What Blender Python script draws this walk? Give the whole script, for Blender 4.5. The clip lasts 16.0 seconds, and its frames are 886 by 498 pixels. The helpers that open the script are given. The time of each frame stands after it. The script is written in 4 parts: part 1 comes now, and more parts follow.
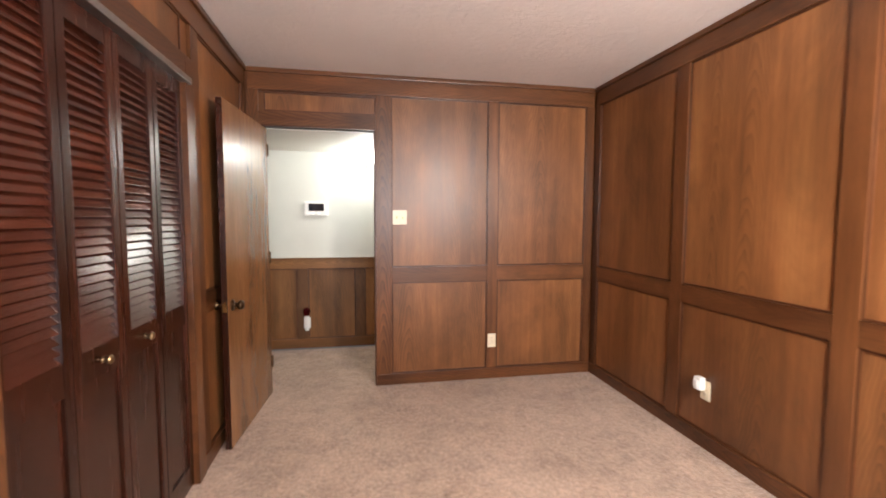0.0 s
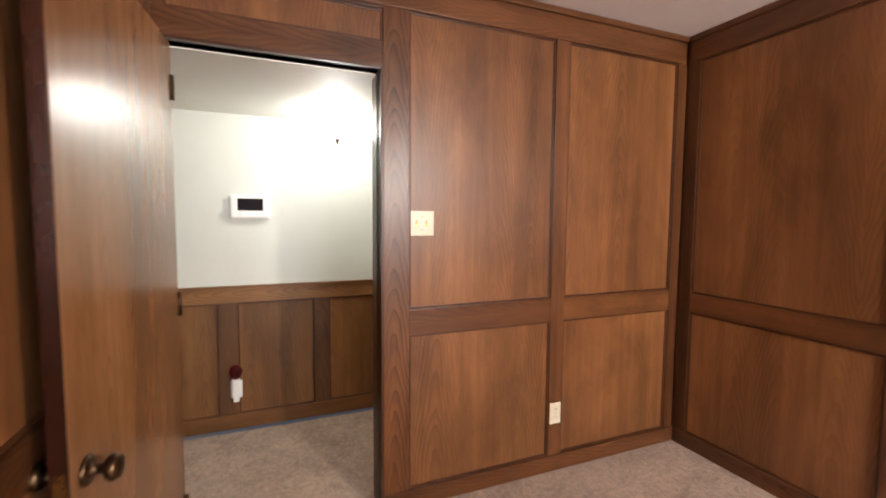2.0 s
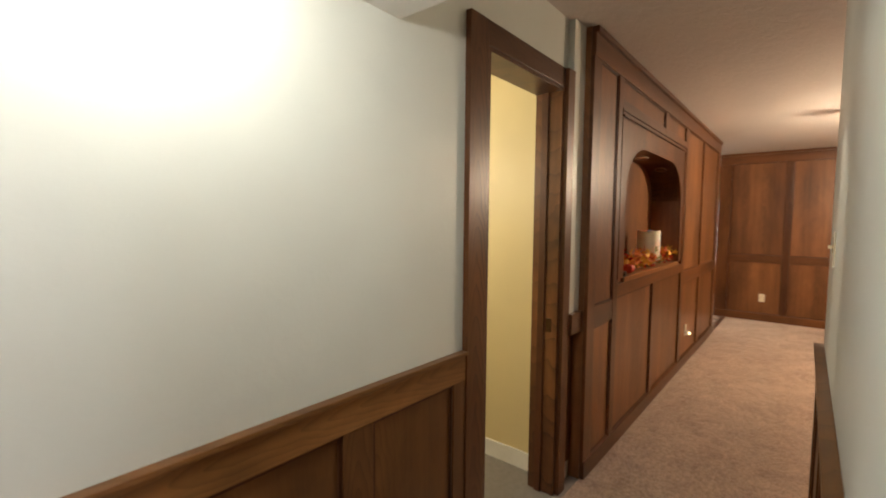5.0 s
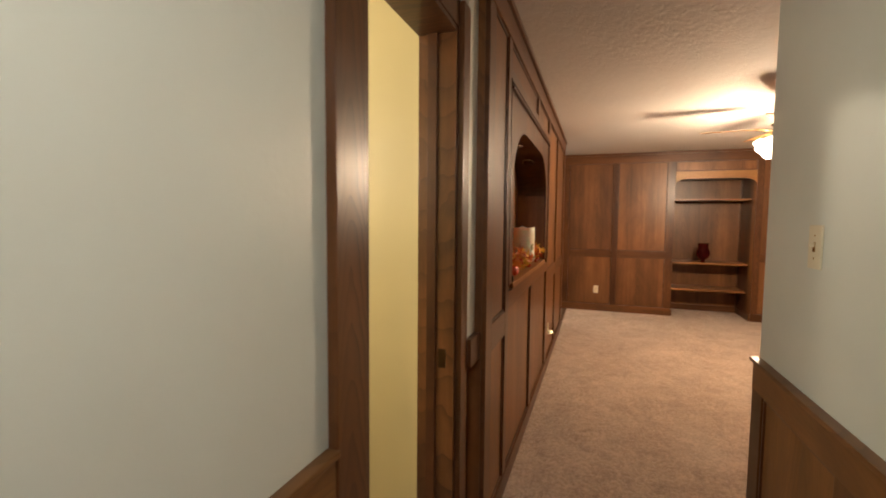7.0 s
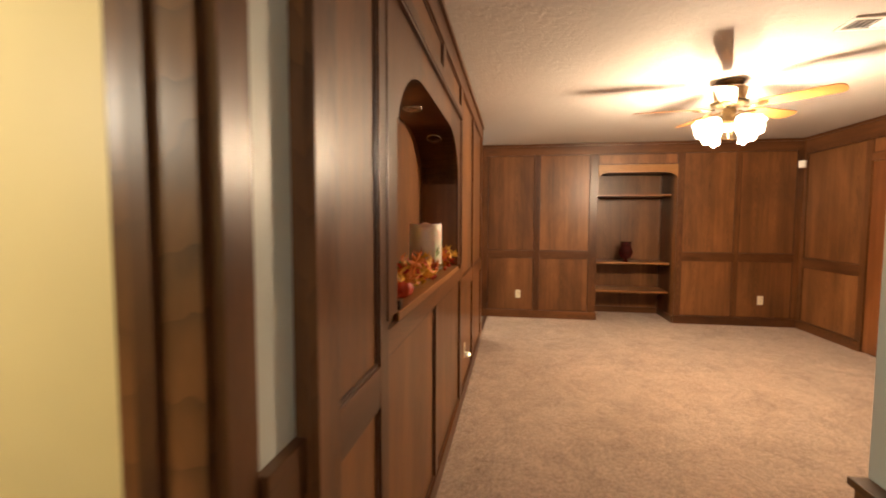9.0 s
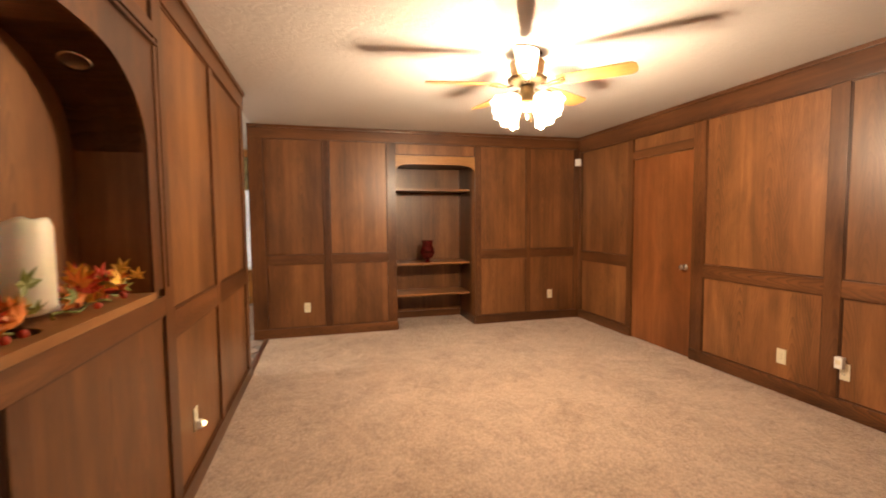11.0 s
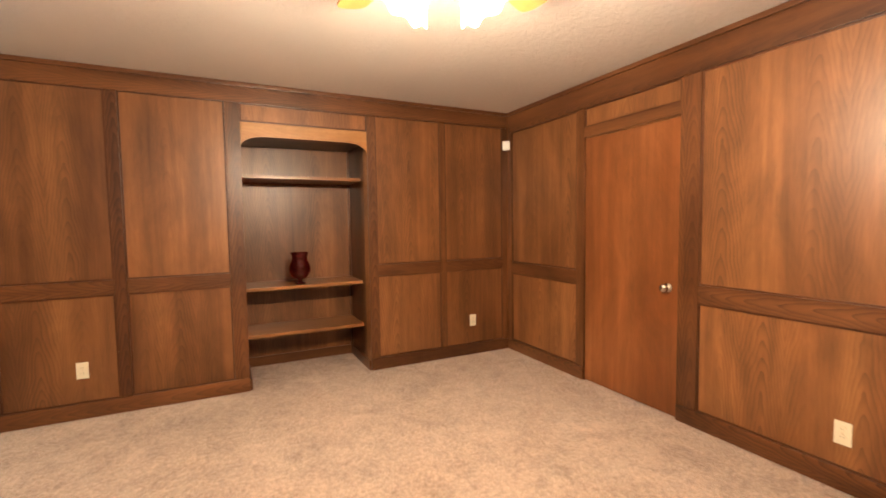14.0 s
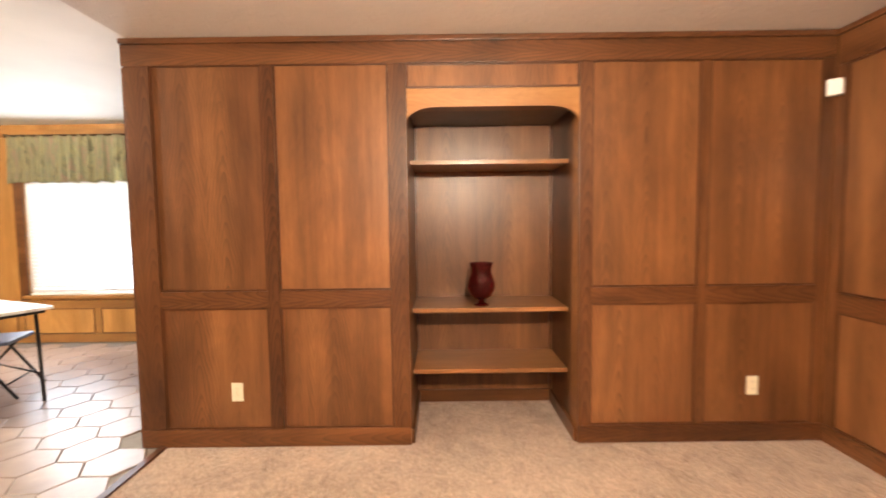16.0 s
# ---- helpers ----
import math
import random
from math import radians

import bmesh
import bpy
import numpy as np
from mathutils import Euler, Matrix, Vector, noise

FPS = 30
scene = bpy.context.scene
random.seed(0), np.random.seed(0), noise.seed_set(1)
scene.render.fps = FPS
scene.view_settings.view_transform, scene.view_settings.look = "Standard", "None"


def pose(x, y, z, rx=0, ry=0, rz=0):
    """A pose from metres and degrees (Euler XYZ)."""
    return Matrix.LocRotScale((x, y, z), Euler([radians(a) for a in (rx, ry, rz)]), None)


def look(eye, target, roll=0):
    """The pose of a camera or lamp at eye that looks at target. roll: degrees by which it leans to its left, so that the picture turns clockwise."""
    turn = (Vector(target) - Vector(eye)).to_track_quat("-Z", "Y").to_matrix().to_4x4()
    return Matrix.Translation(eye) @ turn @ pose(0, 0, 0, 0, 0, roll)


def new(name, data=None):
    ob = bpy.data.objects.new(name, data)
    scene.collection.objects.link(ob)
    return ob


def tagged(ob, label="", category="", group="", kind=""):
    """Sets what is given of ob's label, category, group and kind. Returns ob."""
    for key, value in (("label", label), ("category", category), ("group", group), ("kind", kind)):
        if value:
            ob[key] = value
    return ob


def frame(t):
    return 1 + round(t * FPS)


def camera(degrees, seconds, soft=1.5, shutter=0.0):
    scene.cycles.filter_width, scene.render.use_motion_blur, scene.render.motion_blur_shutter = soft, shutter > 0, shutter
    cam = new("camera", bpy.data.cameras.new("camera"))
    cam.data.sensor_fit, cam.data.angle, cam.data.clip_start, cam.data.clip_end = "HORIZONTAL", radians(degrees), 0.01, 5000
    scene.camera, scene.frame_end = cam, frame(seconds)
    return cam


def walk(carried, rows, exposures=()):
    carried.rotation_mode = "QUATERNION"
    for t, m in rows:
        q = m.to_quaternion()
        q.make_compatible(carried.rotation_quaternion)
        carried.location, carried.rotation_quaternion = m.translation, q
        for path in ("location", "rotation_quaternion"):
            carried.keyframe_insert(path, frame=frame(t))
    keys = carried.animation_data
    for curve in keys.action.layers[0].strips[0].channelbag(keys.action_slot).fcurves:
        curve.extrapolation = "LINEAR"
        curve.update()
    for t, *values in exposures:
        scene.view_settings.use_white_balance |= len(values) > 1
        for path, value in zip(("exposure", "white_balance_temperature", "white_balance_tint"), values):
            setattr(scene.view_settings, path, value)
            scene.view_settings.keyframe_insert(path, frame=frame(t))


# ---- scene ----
cam = camera(90.5, 16.0, soft=1.8, shutter=0.5)
PATH = [
    (0, (-0.134, -0.532, 1.355), (0.241, 1.428, 1.216), 0.2),
    (0.5, (-0.282, -0.155, 1.34), (0.147, 1.794, 1.21), 0.3),
    (1, (-0.419, 0.231, 1.345), (0.103, 2.157, 1.214), 0.4),
    (1.5, (-0.485, 0.639, 1.365), (0.189, 2.517, 1.231), 0.5),
    (2, (-0.514, 1.065, 1.389), (0.257, 2.905, 1.247), 0.4),
    (2.5, (-0.531, 1.468, 1.4), (0.392, 3.237, 1.26), 0.3),
    (3, (-0.51, 1.914, 1.424), (0.513, 3.626, 1.278), 0.4),
    (3.5, (-0.498, 2.308, 1.434), (0.58, 3.986, 1.294), 0.5),
    (6, (-0.102, 3.52, 1.427), (1.672, 4.434, 1.293), 0.5),
    (6.5, (0.055, 3.602, 1.424), (1.884, 4.399, 1.291), 0.5),
    (7, (0.211, 3.666, 1.408), (2.095, 4.325, 1.275), 0.5),
    (7.5, (0.384, 3.682, 1.39), (2.296, 4.254, 1.264), 0.6),
    (8, (0.634, 3.7, 1.392), (2.564, 4.209, 1.266), 0.7),
    (8.5, (0.905, 3.733, 1.381), (2.85, 4.179, 1.252), 1.0),
    (9, (1.166, 3.712, 1.372), (3.136, 4.033, 1.245), 0.2),
    (9.5, (1.453, 3.602, 1.365), (3.442, 3.766, 1.234), 0.2),
    (10, (1.696, 3.53, 1.358), (3.689, 3.432, 1.224), -0.1),
    (12.5, (2.862, 3.171, 1.317), (4.688, 2.363, 1.207), -0.6),
    (13, (3.125, 3.024, 1.308), (4.93, 2.169, 1.199), -0.7),
    (13.5, (3.384, 2.848, 1.33), (5.178, 1.972, 1.217), -0.8),
    (14, (3.671, 2.731, 1.334), (5.459, 1.844, 1.214), -0.8),
    (14.5, (3.93, 2.608, 1.348), (5.736, 1.758, 1.226), -0.7),
    (15, (4.203, 2.45, 1.318), (6.096, 1.814, 1.223), -1.2),
    (15.5, (4.527, 2.386, 1.322), (6.501, 2.081, 1.224), -0.9),
    (16, (4.859, 2.387, 1.369), (6.855, 2.389, 1.241), -0.7),
]
walk(cam, [(t, look(eye, aim, lean)) for t, eye, aim, lean in PATH], exposures=((0.0, 0.46, 6200, 10), (3.5, 0.4, 6350, 10), (6.0, 0.04, 6500, 10), (9.0, 0.27, 6750, 10), (12.5, 0.35, 6500, 10), (14.0, 0.7, 6350, 10), (16.0, 1.24, 6150, 10)))

STUDY_WINDOW, STUDY_BULB, DINING_WINDOW, HALL_BULB, BATH_BULB, KITCHEN_BULB, FAN_BULB = 65, 205, 22, 8.5, 27, 225, 45

# ---- world and light ----
world = bpy.data.worlds.new("world")
scene.world = world
world.use_nodes = True
wn = world.node_tree
sky = wn.nodes.new("ShaderNodeTexSky")
sky.sky_type = "NISHITA"
sky.sun_disc = False
sky.sun_elevation = radians(40)
sky.sun_rotation = radians(60)
wn.links.new(sky.outputs[0], wn.nodes["Background"].inputs[0])
wn.nodes["Background"].inputs[1].default_value = 0.12


def lamp(name, kind, m, power, colour, size=0.05, size_y=None):
    data = bpy.data.lights.new(name, kind)
    data.energy, data.color = power, colour
    if kind == "AREA":
        data.shape, data.size, data.size_y = "RECTANGLE", size, size_y or size
    elif kind == "SUN":
        data.angle = size
    else:
        data.shadow_soft_size = size
    ob = new(name, data)
    ob.matrix_world = m
    return ob


WARM = (1.0, 0.755, 0.515)
lamp("sun", "SUN", look((12, 9, 6), (6, 4, 0)), 0.6, (1, 0.95, 0.88), 0.3)
lamp("study_window_light", "AREA", look((0.75, -2.42, 1.5), (0.75, 0, 1.2)), STUDY_WINDOW, (0.93, 0.95, 1.0), 1.7, 1.25)
lamp("dining_window_light", "AREA", look((9.86, 6.55, 1.35), (6, 6.0, 0.9)), DINING_WINDOW, (0.88, 0.93, 1.0), 1.3, 1.5)
lamp("hall_bulb", "POINT", pose(-0.06, 3.83, 1.94), HALL_BULB, (1.0, 0.96, 0.88), 0.05)
lamp("study_bulb", "POINT", pose(1.15, -0.6, 1.86), STUDY_BULB, (1.0, 0.86, 0.74), 0.07)
lamp("bath_bulb", "POINT", pose(0.95, 5.1, 1.75), BATH_BULB, (1.0, 0.9, 0.72), 0.12)
lamp("kitchen_bulb", "POINT", pose(6.6, 6.9, 2.40), KITCHEN_BULB, (1.0, 0.86, 0.64), 0.08)
FAN = (4.88, 2.11)
for k in range(4):
    a = radians(20 + 90 * k)
    lamp("fan_bulb", "POINT", pose(FAN[0] + 0.12 * math.cos(a), FAN[1] + 0.12 * math.sin(a), 1.96), FAN_BULB, WARM, 0.014)


# ---- materials ----
class Nodes:
    """A small helper round one material's node tree."""

    def __init__(self, name):
        self.mat = bpy.data.materials.new(name)
        self.mat.use_nodes = True
        self.t = self.mat.node_tree
        self.bsdf = self.t.nodes["Principled BSDF"]

    def add(self, kind, **values):
        n = self.t.nodes.new("ShaderNode" + kind)
        for key, v in values.items():
            n.inputs[key].default_value = v
        return n

    def link(self, a, b):
        self.t.links.new(a, b)

    def math(self, op, a, b=None):
        n = self.t.nodes.new("ShaderNodeMath")
        n.operation = op
        for i, v in enumerate((a, b)):
            if v is None:
                continue
            if isinstance(v, (int, float)):
                n.inputs[i].default_value = v
            else:
                self.link(v, n.inputs[i])
        return n.outputs[0]

    def ramp(self, fac, stops):
        n = self.t.nodes.new("ShaderNodeValToRGB")
        el = n.color_ramp.elements
        while len(el) < len(stops):
            el.new(0.5)
        for e, (p, c) in zip(el, stops):
            e.position, e.color = p, (*c, 1)
        self.link(fac, n.inputs[0])
        return n.outputs[0]

    def mix(self, fac, a, b, blend="MIX"):
        n = self.t.nodes.new("ShaderNodeMix")
        n.data_type, n.blend_type = "RGBA", blend
        for sock, v in ((n.inputs[0], fac), (n.inputs[6], a), (n.inputs[7], b)):
            if isinstance(v, (int, float)):
                sock.default_value = v
            elif isinstance(v, tuple):
                sock.default_value = (*v, 1)
            else:
                self.link(v, sock)
        return n.outputs[2]

    def coords(self, scale, jitter=True):
        tc = self.add("TexCoord")
        v = tc.outputs["Object"]
        if jitter:
            info = self.add("ObjectInfo")
            add = self.t.nodes.new("ShaderNodeVectorMath")
            add.operation = "MULTIPLY_ADD"
            comb = self.add("CombineXYZ")
            for i in range(3):
                self.link(info.outputs["Random"], comb.inputs[i])
            self.link(comb.outputs[0], add.inputs[0])
            add.inputs[1].default_value = (31.0, 17.0, 43.0)
            self.link(v, add.inputs[2])
            v = add.outputs[0]
            self.random = info.outputs["Random"]
        mp = self.add("Mapping")
        mp.inputs["Scale"].default_value = scale
        self.link(v, mp.inputs["Vector"])
        return mp.outputs[0]

    def noise(self, vec, scale, detail=4.0, rough=0.55, distortion=0.0):
        n = self.add("TexNoise", Scale=scale, Detail=detail, Roughness=rough, Distortion=distortion)
        self.link(vec, n.inputs["Vector"])
        return n.outputs[0]

    def bump(self, height, strength, distance=0.002):
        n = self.add("Bump", Strength=strength, Distance=distance)
        self.link(height, n.inputs["Height"])
        self.link(n.outputs[0], self.bsdf.inputs["Normal"])

    def done(self, colour=None, rough=None, **values):
        for key, v in (("Base Color", colour), ("Roughness", rough)):
            if v is None:
                continue
            if isinstance(v, (int, float)):
                self.bsdf.inputs[key].default_value = v
            elif isinstance(v, tuple):
                self.bsdf.inputs[key].default_value = (*v, 1)
            else:
                self.link(v, self.bsdf.inputs[key])
        for key, v in values.items():
            self.bsdf.inputs[key.replace("_", " ")].default_value = v
        return self.mat


def wood(name, dark, mid, light, axis="z", rough=0.34, figure=0.5, blotch=0.55, flitch=0.23, gloss=0.4):
    """Stained, varnished plain-sliced oak: leaves of veneer with cathedral figure, grain along one local axis."""
    m = Nodes(name)
    tall = {"x": (0.05, 1, 1), "y": (1, 0.05, 1), "z": (1, 1, 0.05)}[axis]
    v = m.coords((1, 1, 1))
    sep = m.add("SeparateXYZ")
    m.link(v, sep.inputs[0])
    along, across = {"x": (0, 2), "y": (1, 2), "z": (2, 0)}[axis]
    u, w = sep.outputs[across], sep.outputs[along]
    vt = m.coords(tall)
    wander = m.noise(vt, 6.0, 2.0, 0.5)
    drift = m.noise(v, 3.0, 3.0, 0.55)
    # distance from the heart of each leaf, with the log's taper along the grain
    leaf = m.math("SUBTRACT", m.math("FRACT", m.math("MULTIPLY", u, 1.0 / flitch)), 0.5)
    off = m.math("MULTIPLY", m.math("ADD", leaf, m.math("MULTIPLY", m.math("SUBTRACT", wander, 0.5), 0.4)), flitch)
    ring = m.math("SQRT", m.math("ADD", m.math("MULTIPLY", off, off), 0.0005))
    ring = m.math("ADD", ring, m.math("MULTIPLY", w, 0.15))
    ring = m.math("ADD", ring, m.math("MULTIPLY", drift, 0.07))
    saw = m.math("FRACT", m.math("MULTIPLY", ring, 55.0))
    lines = m.math("POWER", saw, 2.6)
    mask = m.ramp(m.noise(vt, 3.4, 2.0, 0.5), ((0.40, (0.08,) * 3), (0.62, (1, 1, 1))))
    streak = m.noise(vt, 26.0, 4.0, 0.6)
    fine = m.noise(vt, 150.0, 3.0, 0.65)
    cloud = m.noise(m.coords(tuple(0.38 if a == 0.05 else 1.0 for a in tall)), 2.6, 6.0, 0.66, 0.5)
    band = m.noise(vt, 5.5, 3.0, 0.5)
    base = m.ramp(m.math("ADD", m.math("MULTIPLY", streak, 0.38), m.math("MULTIPLY", band, 0.62)), ((0.24, dark), (0.5, mid), (0.78, light)))
    fig = m.math("MULTIPLY", m.math("MULTIPLY", lines, mask), figure)
    base = m.mix(fig, base, tuple(c * 0.55 for c in dark))
    base = m.mix(m.ramp(fine, ((0.52, (0, 0, 0)), (0.78, (0.2,) * 3))), base, dark)
    tone = m.ramp(cloud, ((0.25, (1 - blotch, 1 - blotch * 1.02, 1 - blotch * 1.03)), (0.48, (0.95,) * 3), (0.72, (1.4, 1.42, 1.44))))
    base = m.mix(1.0, base, tone, "MULTIPLY")
    lot = m.ramp(m.random, ((0.0, (0.80, 0.78, 0.76)), (1.0, (1.14, 1.14, 1.13))))
    base = m.mix(1.0, base, lot, "MULTIPLY")
    m.bump(m.math("ADD", fine, m.math("MULTIPLY", lines, -0.4)), 0.10, 0.001)
    r = m.math("ADD", m.math("MULTIPLY", streak, 0.12), rough - 0.06)
    return m.done(base, r, Specular_IOR_Level=gloss)


PANEL = ((0.082, 0.0305, 0.0108), (0.185, 0.0755, 0.0258), (0.305, 0.137, 0.048))
STILE = ((0.038, 0.013, 0.0053), (0.112, 0.0425, 0.0145), (0.205, 0.084, 0.0295))
panel_v = wood("oak_ply_panel", *PANEL, "z", 0.37, 0.58, 0.55, gloss=0.45)
stile_v = wood("oak_stile", *STILE, "z", 0.33, 0.75, 0.62, 0.11, gloss=0.42)
rail_h = wood("oak_rail", *STILE, "x", 0.33, 0.75, 0.62, 0.13, gloss=0.42)
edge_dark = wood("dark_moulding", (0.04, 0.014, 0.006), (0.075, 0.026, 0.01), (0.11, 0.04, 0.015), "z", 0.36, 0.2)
hall_v = wood("hall_wainscot_panel", (0.075, 0.032, 0.010), (0.165, 0.073, 0.022), (0.26, 0.122, 0.04), "z", 0.42, 0.4)
hall_s = wood("hall_wainscot_stile", (0.05, 0.022, 0.008), (0.11, 0.048, 0.016), (0.17, 0.078, 0.027), "z", 0.42, 0.4)
hall_r = wood("hall_wainscot_rail", (0.075, 0.032, 0.010), (0.17, 0.075, 0.023), (0.25, 0.118, 0.04), "x", 0.4, 0.4)
closet_wood = wood("mahogany_stain", (0.009, 0.003, 0.0016), (0.026, 0.0065, 0.003), (0.062, 0.016, 0.006), "z", 0.26, 0.25, 0.5, gloss=0.5)
slat_wood = wood("mahogany_slat", (0.022, 0.006, 0.004), (0.045, 0.011, 0.006), (0.08, 0.022, 0.01), "y", 0.15, 0.15, 0.4, gloss=0.6)
slab_wood = wood("birch_slab_door", (0.15, 0.048, 0.015), (0.225, 0.078, 0.024), (0.33, 0.13, 0.045), "z", 0.34, 0.2, 0.45)
study_slab = wood("brown_slab_door", (0.12, 0.05, 0.019), (0.2, 0.092, 0.036), (0.28, 0.14, 0.06), "z", 0.2, 0.3, 0.3, gloss=0.55)
light_h = wood("arch_board_wood", (0.24, 0.10, 0.03), (0.34, 0.16, 0.05), (0.42, 0.22, 0.08), "x", 0.36, 0.5, 0.3)
shelf_w = wood("shelf_board", (0.17, 0.07, 0.022), (0.26, 0.115, 0.04), (0.34, 0.17, 0.065), "x", 0.32, 0.3, 0.4)
golden = wood("golden_panel", (0.30, 0.14, 0.035), (0.42, 0.21, 0.06), (0.52, 0.29, 0.1), "z", 0.36, 0.35, 0.3)
golden_h = wood("golden_rail", (0.24, 0.11, 0.03), (0.34, 0.165, 0.05), (0.44, 0.23, 0.08), "x", 0.36, 0.35, 0.3)
blade_wood = wood("fan_blade_oak", (0.30, 0.13, 0.035), (0.42, 0.20, 0.06), (0.52, 0.28, 0.1), "x", 0.34, 0.3, 0.2)


def paint(name, colour, rough=0.55, relief=0.12, size=60.0, mottle=0.06):
    m = Nodes(name)
    v = m.coords((1, 1, 1), False)
    big = m.noise(v, 1.4, 3.0)
    fine = m.noise(v, size, 4.0, 0.6)
    tone = m.ramp(big, ((0.3, tuple(c * (1 - mottle) for c in colour)), (0.7, tuple(min(1, c * (1 + mottle)) for c in colour))))
    m.bump(fine, relief, 0.003)
    return m.done(tone, m.math("ADD", m.math("MULTIPLY", fine, 0.15), rough - 0.07))


def knockdown(name, colour):
    """Trowelled, stippled ceiling plaster."""
    m = Nodes(name)
    v = m.coords((1, 1, 1), False)
    lumps = m.noise(v, 16.0, 6.0, 0.62, 0.7)
    flat = m.ramp(lumps, ((0.42, (0, 0, 0)), (0.60, (1, 1, 1))))
    grit = m.noise(v, 110.0, 3.0)
    big = m.noise(v, 1.1, 3.0)
    tone = m.ramp(big, ((0.3, tuple(c * 0.93 for c in colour)), (0.7, colour)))
    h = m.math("ADD", flat, m.math("MULTIPLY", grit, 0.35))
    m.bump(h, 0.3, 0.005)
    return m.done(tone, 0.85)


def carpet(name, dark, light):
    m = Nodes(name)
    v = m.coords((1, 1, 1), False)
    tuft = m.noise(v, 190.0, 3.0, 0.7)
    clump = m.noise(v, 42.0, 5.0, 0.7, 0.3)
    tread = m.noise(v, 2.2, 6.0, 0.72, 0.6)
    scuff = m.noise(v, 9.0, 4.0, 0.65, 0.8)
    f = m.math("ADD", m.math("MULTIPLY", tuft, 0.3), m.math("MULTIPLY", clump, 0.34))
    f = m.math("ADD", f, m.math("ADD", m.math("MULTIPLY", tread, 0.2), m.math("MULTIPLY", scuff, 0.16)))
    col = m.ramp(f, ((0.385, dark), (0.585, light)))
    m.bump(m.math("ADD", m.math("ADD", clump, tuft), scuff), 0.9, 0.011)
    return m.done(col, 0.95, Specular_IOR_Level=0.1, Sheen_Weight=0.25)


def plain(name, colour, rough=0.45, metal=0.0, vary=0.12, scale=30.0, **more):
    m = Nodes(name)
    v = m.coords((1, 1, 1))
    n = m.noise(v, scale, 4.0)
    col = m.ramp(n, ((0.25, tuple(c * (1 - vary) for c in colour)), (0.75, tuple(min(1, c * (1 + vary)) for c in colour))))
    return m.done(col, m.math("ADD", m.math("MULTIPLY", n, 0.12), rough - 0.06), Metallic=metal, **more)


def glowing(name, colour, strength, rough=0.4):
    m = Nodes(name)
    return m.done((0.9, 0.88, 0.84), rough, Emission_Color=(*colour, 1), Emission_Strength=strength)


def glass(name, colour, rough=0.02):
    m = Nodes(name)
    return m.done(colour, rough, Transmission_Weight=1.0, IOR=1.48)


hall_paint = paint("cream_wall_paint", (0.625, 0.652, 0.605), 0.40, 0.35, 26.0)
bath_paint = paint("yellow_wall_paint", (0.66, 0.55, 0.30), 0.5, 0.15, 45.0)
ceiling_paint = knockdown("ceiling_plaster", (0.59, 0.55, 0.515))
study_ceiling = knockdown("study_ceiling_plaster", (0.78, 0.74, 0.73))
smooth_ceiling = paint("hall_ceiling_paint", (0.74, 0.73, 0.68), 0.6, 0.2, 40.0)
carpet_mat = carpet("beige_carpet", (0.20, 0.128, 0.085), (0.67, 0.50, 0.38))
ivory = plain("ivory_plastic", (0.72, 0.66, 0.50), 0.35, vary=0.03)
white_plastic = plain("white_plastic", (0.78, 0.78, 0.76), 0.35, vary=0.03)
white_trim = plain("white_trim_paint", (0.8, 0.79, 0.75), 0.4, vary=0.03)
black_plastic = plain("black_plastic", (0.012, 0.012, 0.013), 0.3)
screen_mat = plain("dark_screen", (0.01, 0.01, 0.014), 0.06)
brass = plain("aged_brass", (0.42, 0.26, 0.09), 0.28, 1.0)
fan_brass = plain("polished_fan_brass", (0.72, 0.56, 0.33), 0.3, 1.0, 0.1)
antique = plain("antique_brass", (0.26, 0.185, 0.10), 0.36, 1.0, 0.3)
bronze = plain("dark_bronze", (0.09, 0.055, 0.03), 0.35, 1.0)
nickel = plain("nickel", (0.55, 0.52, 0.47), 0.22, 1.0)
steel = plain("track_steel", (0.4, 0.4, 0.4), 0.35, 1.0)
# near-black brown: the shade of the closed-off spaces is put into the colour
shade_brown = plain("closet_interior", (0.05, 0.035, 0.025), 0.8)
wax = plain("ivory_wax", (0.82, 0.74, 0.58), 0.45, vary=0.05, Subsurface_Weight=0.3)
clear_glass = glass("clear_glass", (0.97, 0.98, 0.97))
red_glass = plain("ruby_glass", (0.38, 0.004, 0.012), 0.03, vary=0.05, Transmission_Weight=0.95, IOR=1.45)
shade_glass = glowing("lit_frosted_glass", (1.0, 0.86, 0.66), 4.0)
dome_glass = glowing("lit_dome_glass", (1.0, 0.95, 0.86), 7.0)
led = glowing("indicator_light", (0.75, 1.0, 0.8), 1.6)
night_light = glowing("night_light_glow", (1.0, 0.8, 0.35), 3.0)
daylight = glowing("overcast_daylight", (0.93, 0.97, 1.0), 2.4)
tile_mat = plain("terracotta_tile", (0.31, 0.235, 0.195), 0.3, vary=0.18, scale=7.0)
grout = plain("grout", (0.25, 0.225, 0.205), 0.8)
table_white = plain("white_table_laminate", (0.8, 0.8, 0.8), 0.35, vary=0.03)
black_metal = plain("black_metal", (0.02, 0.02, 0.022), 0.35, 0.6)
blind_white = plain("white_blind_slat", (0.8, 0.81, 0.83), 0.4, vary=0.03)


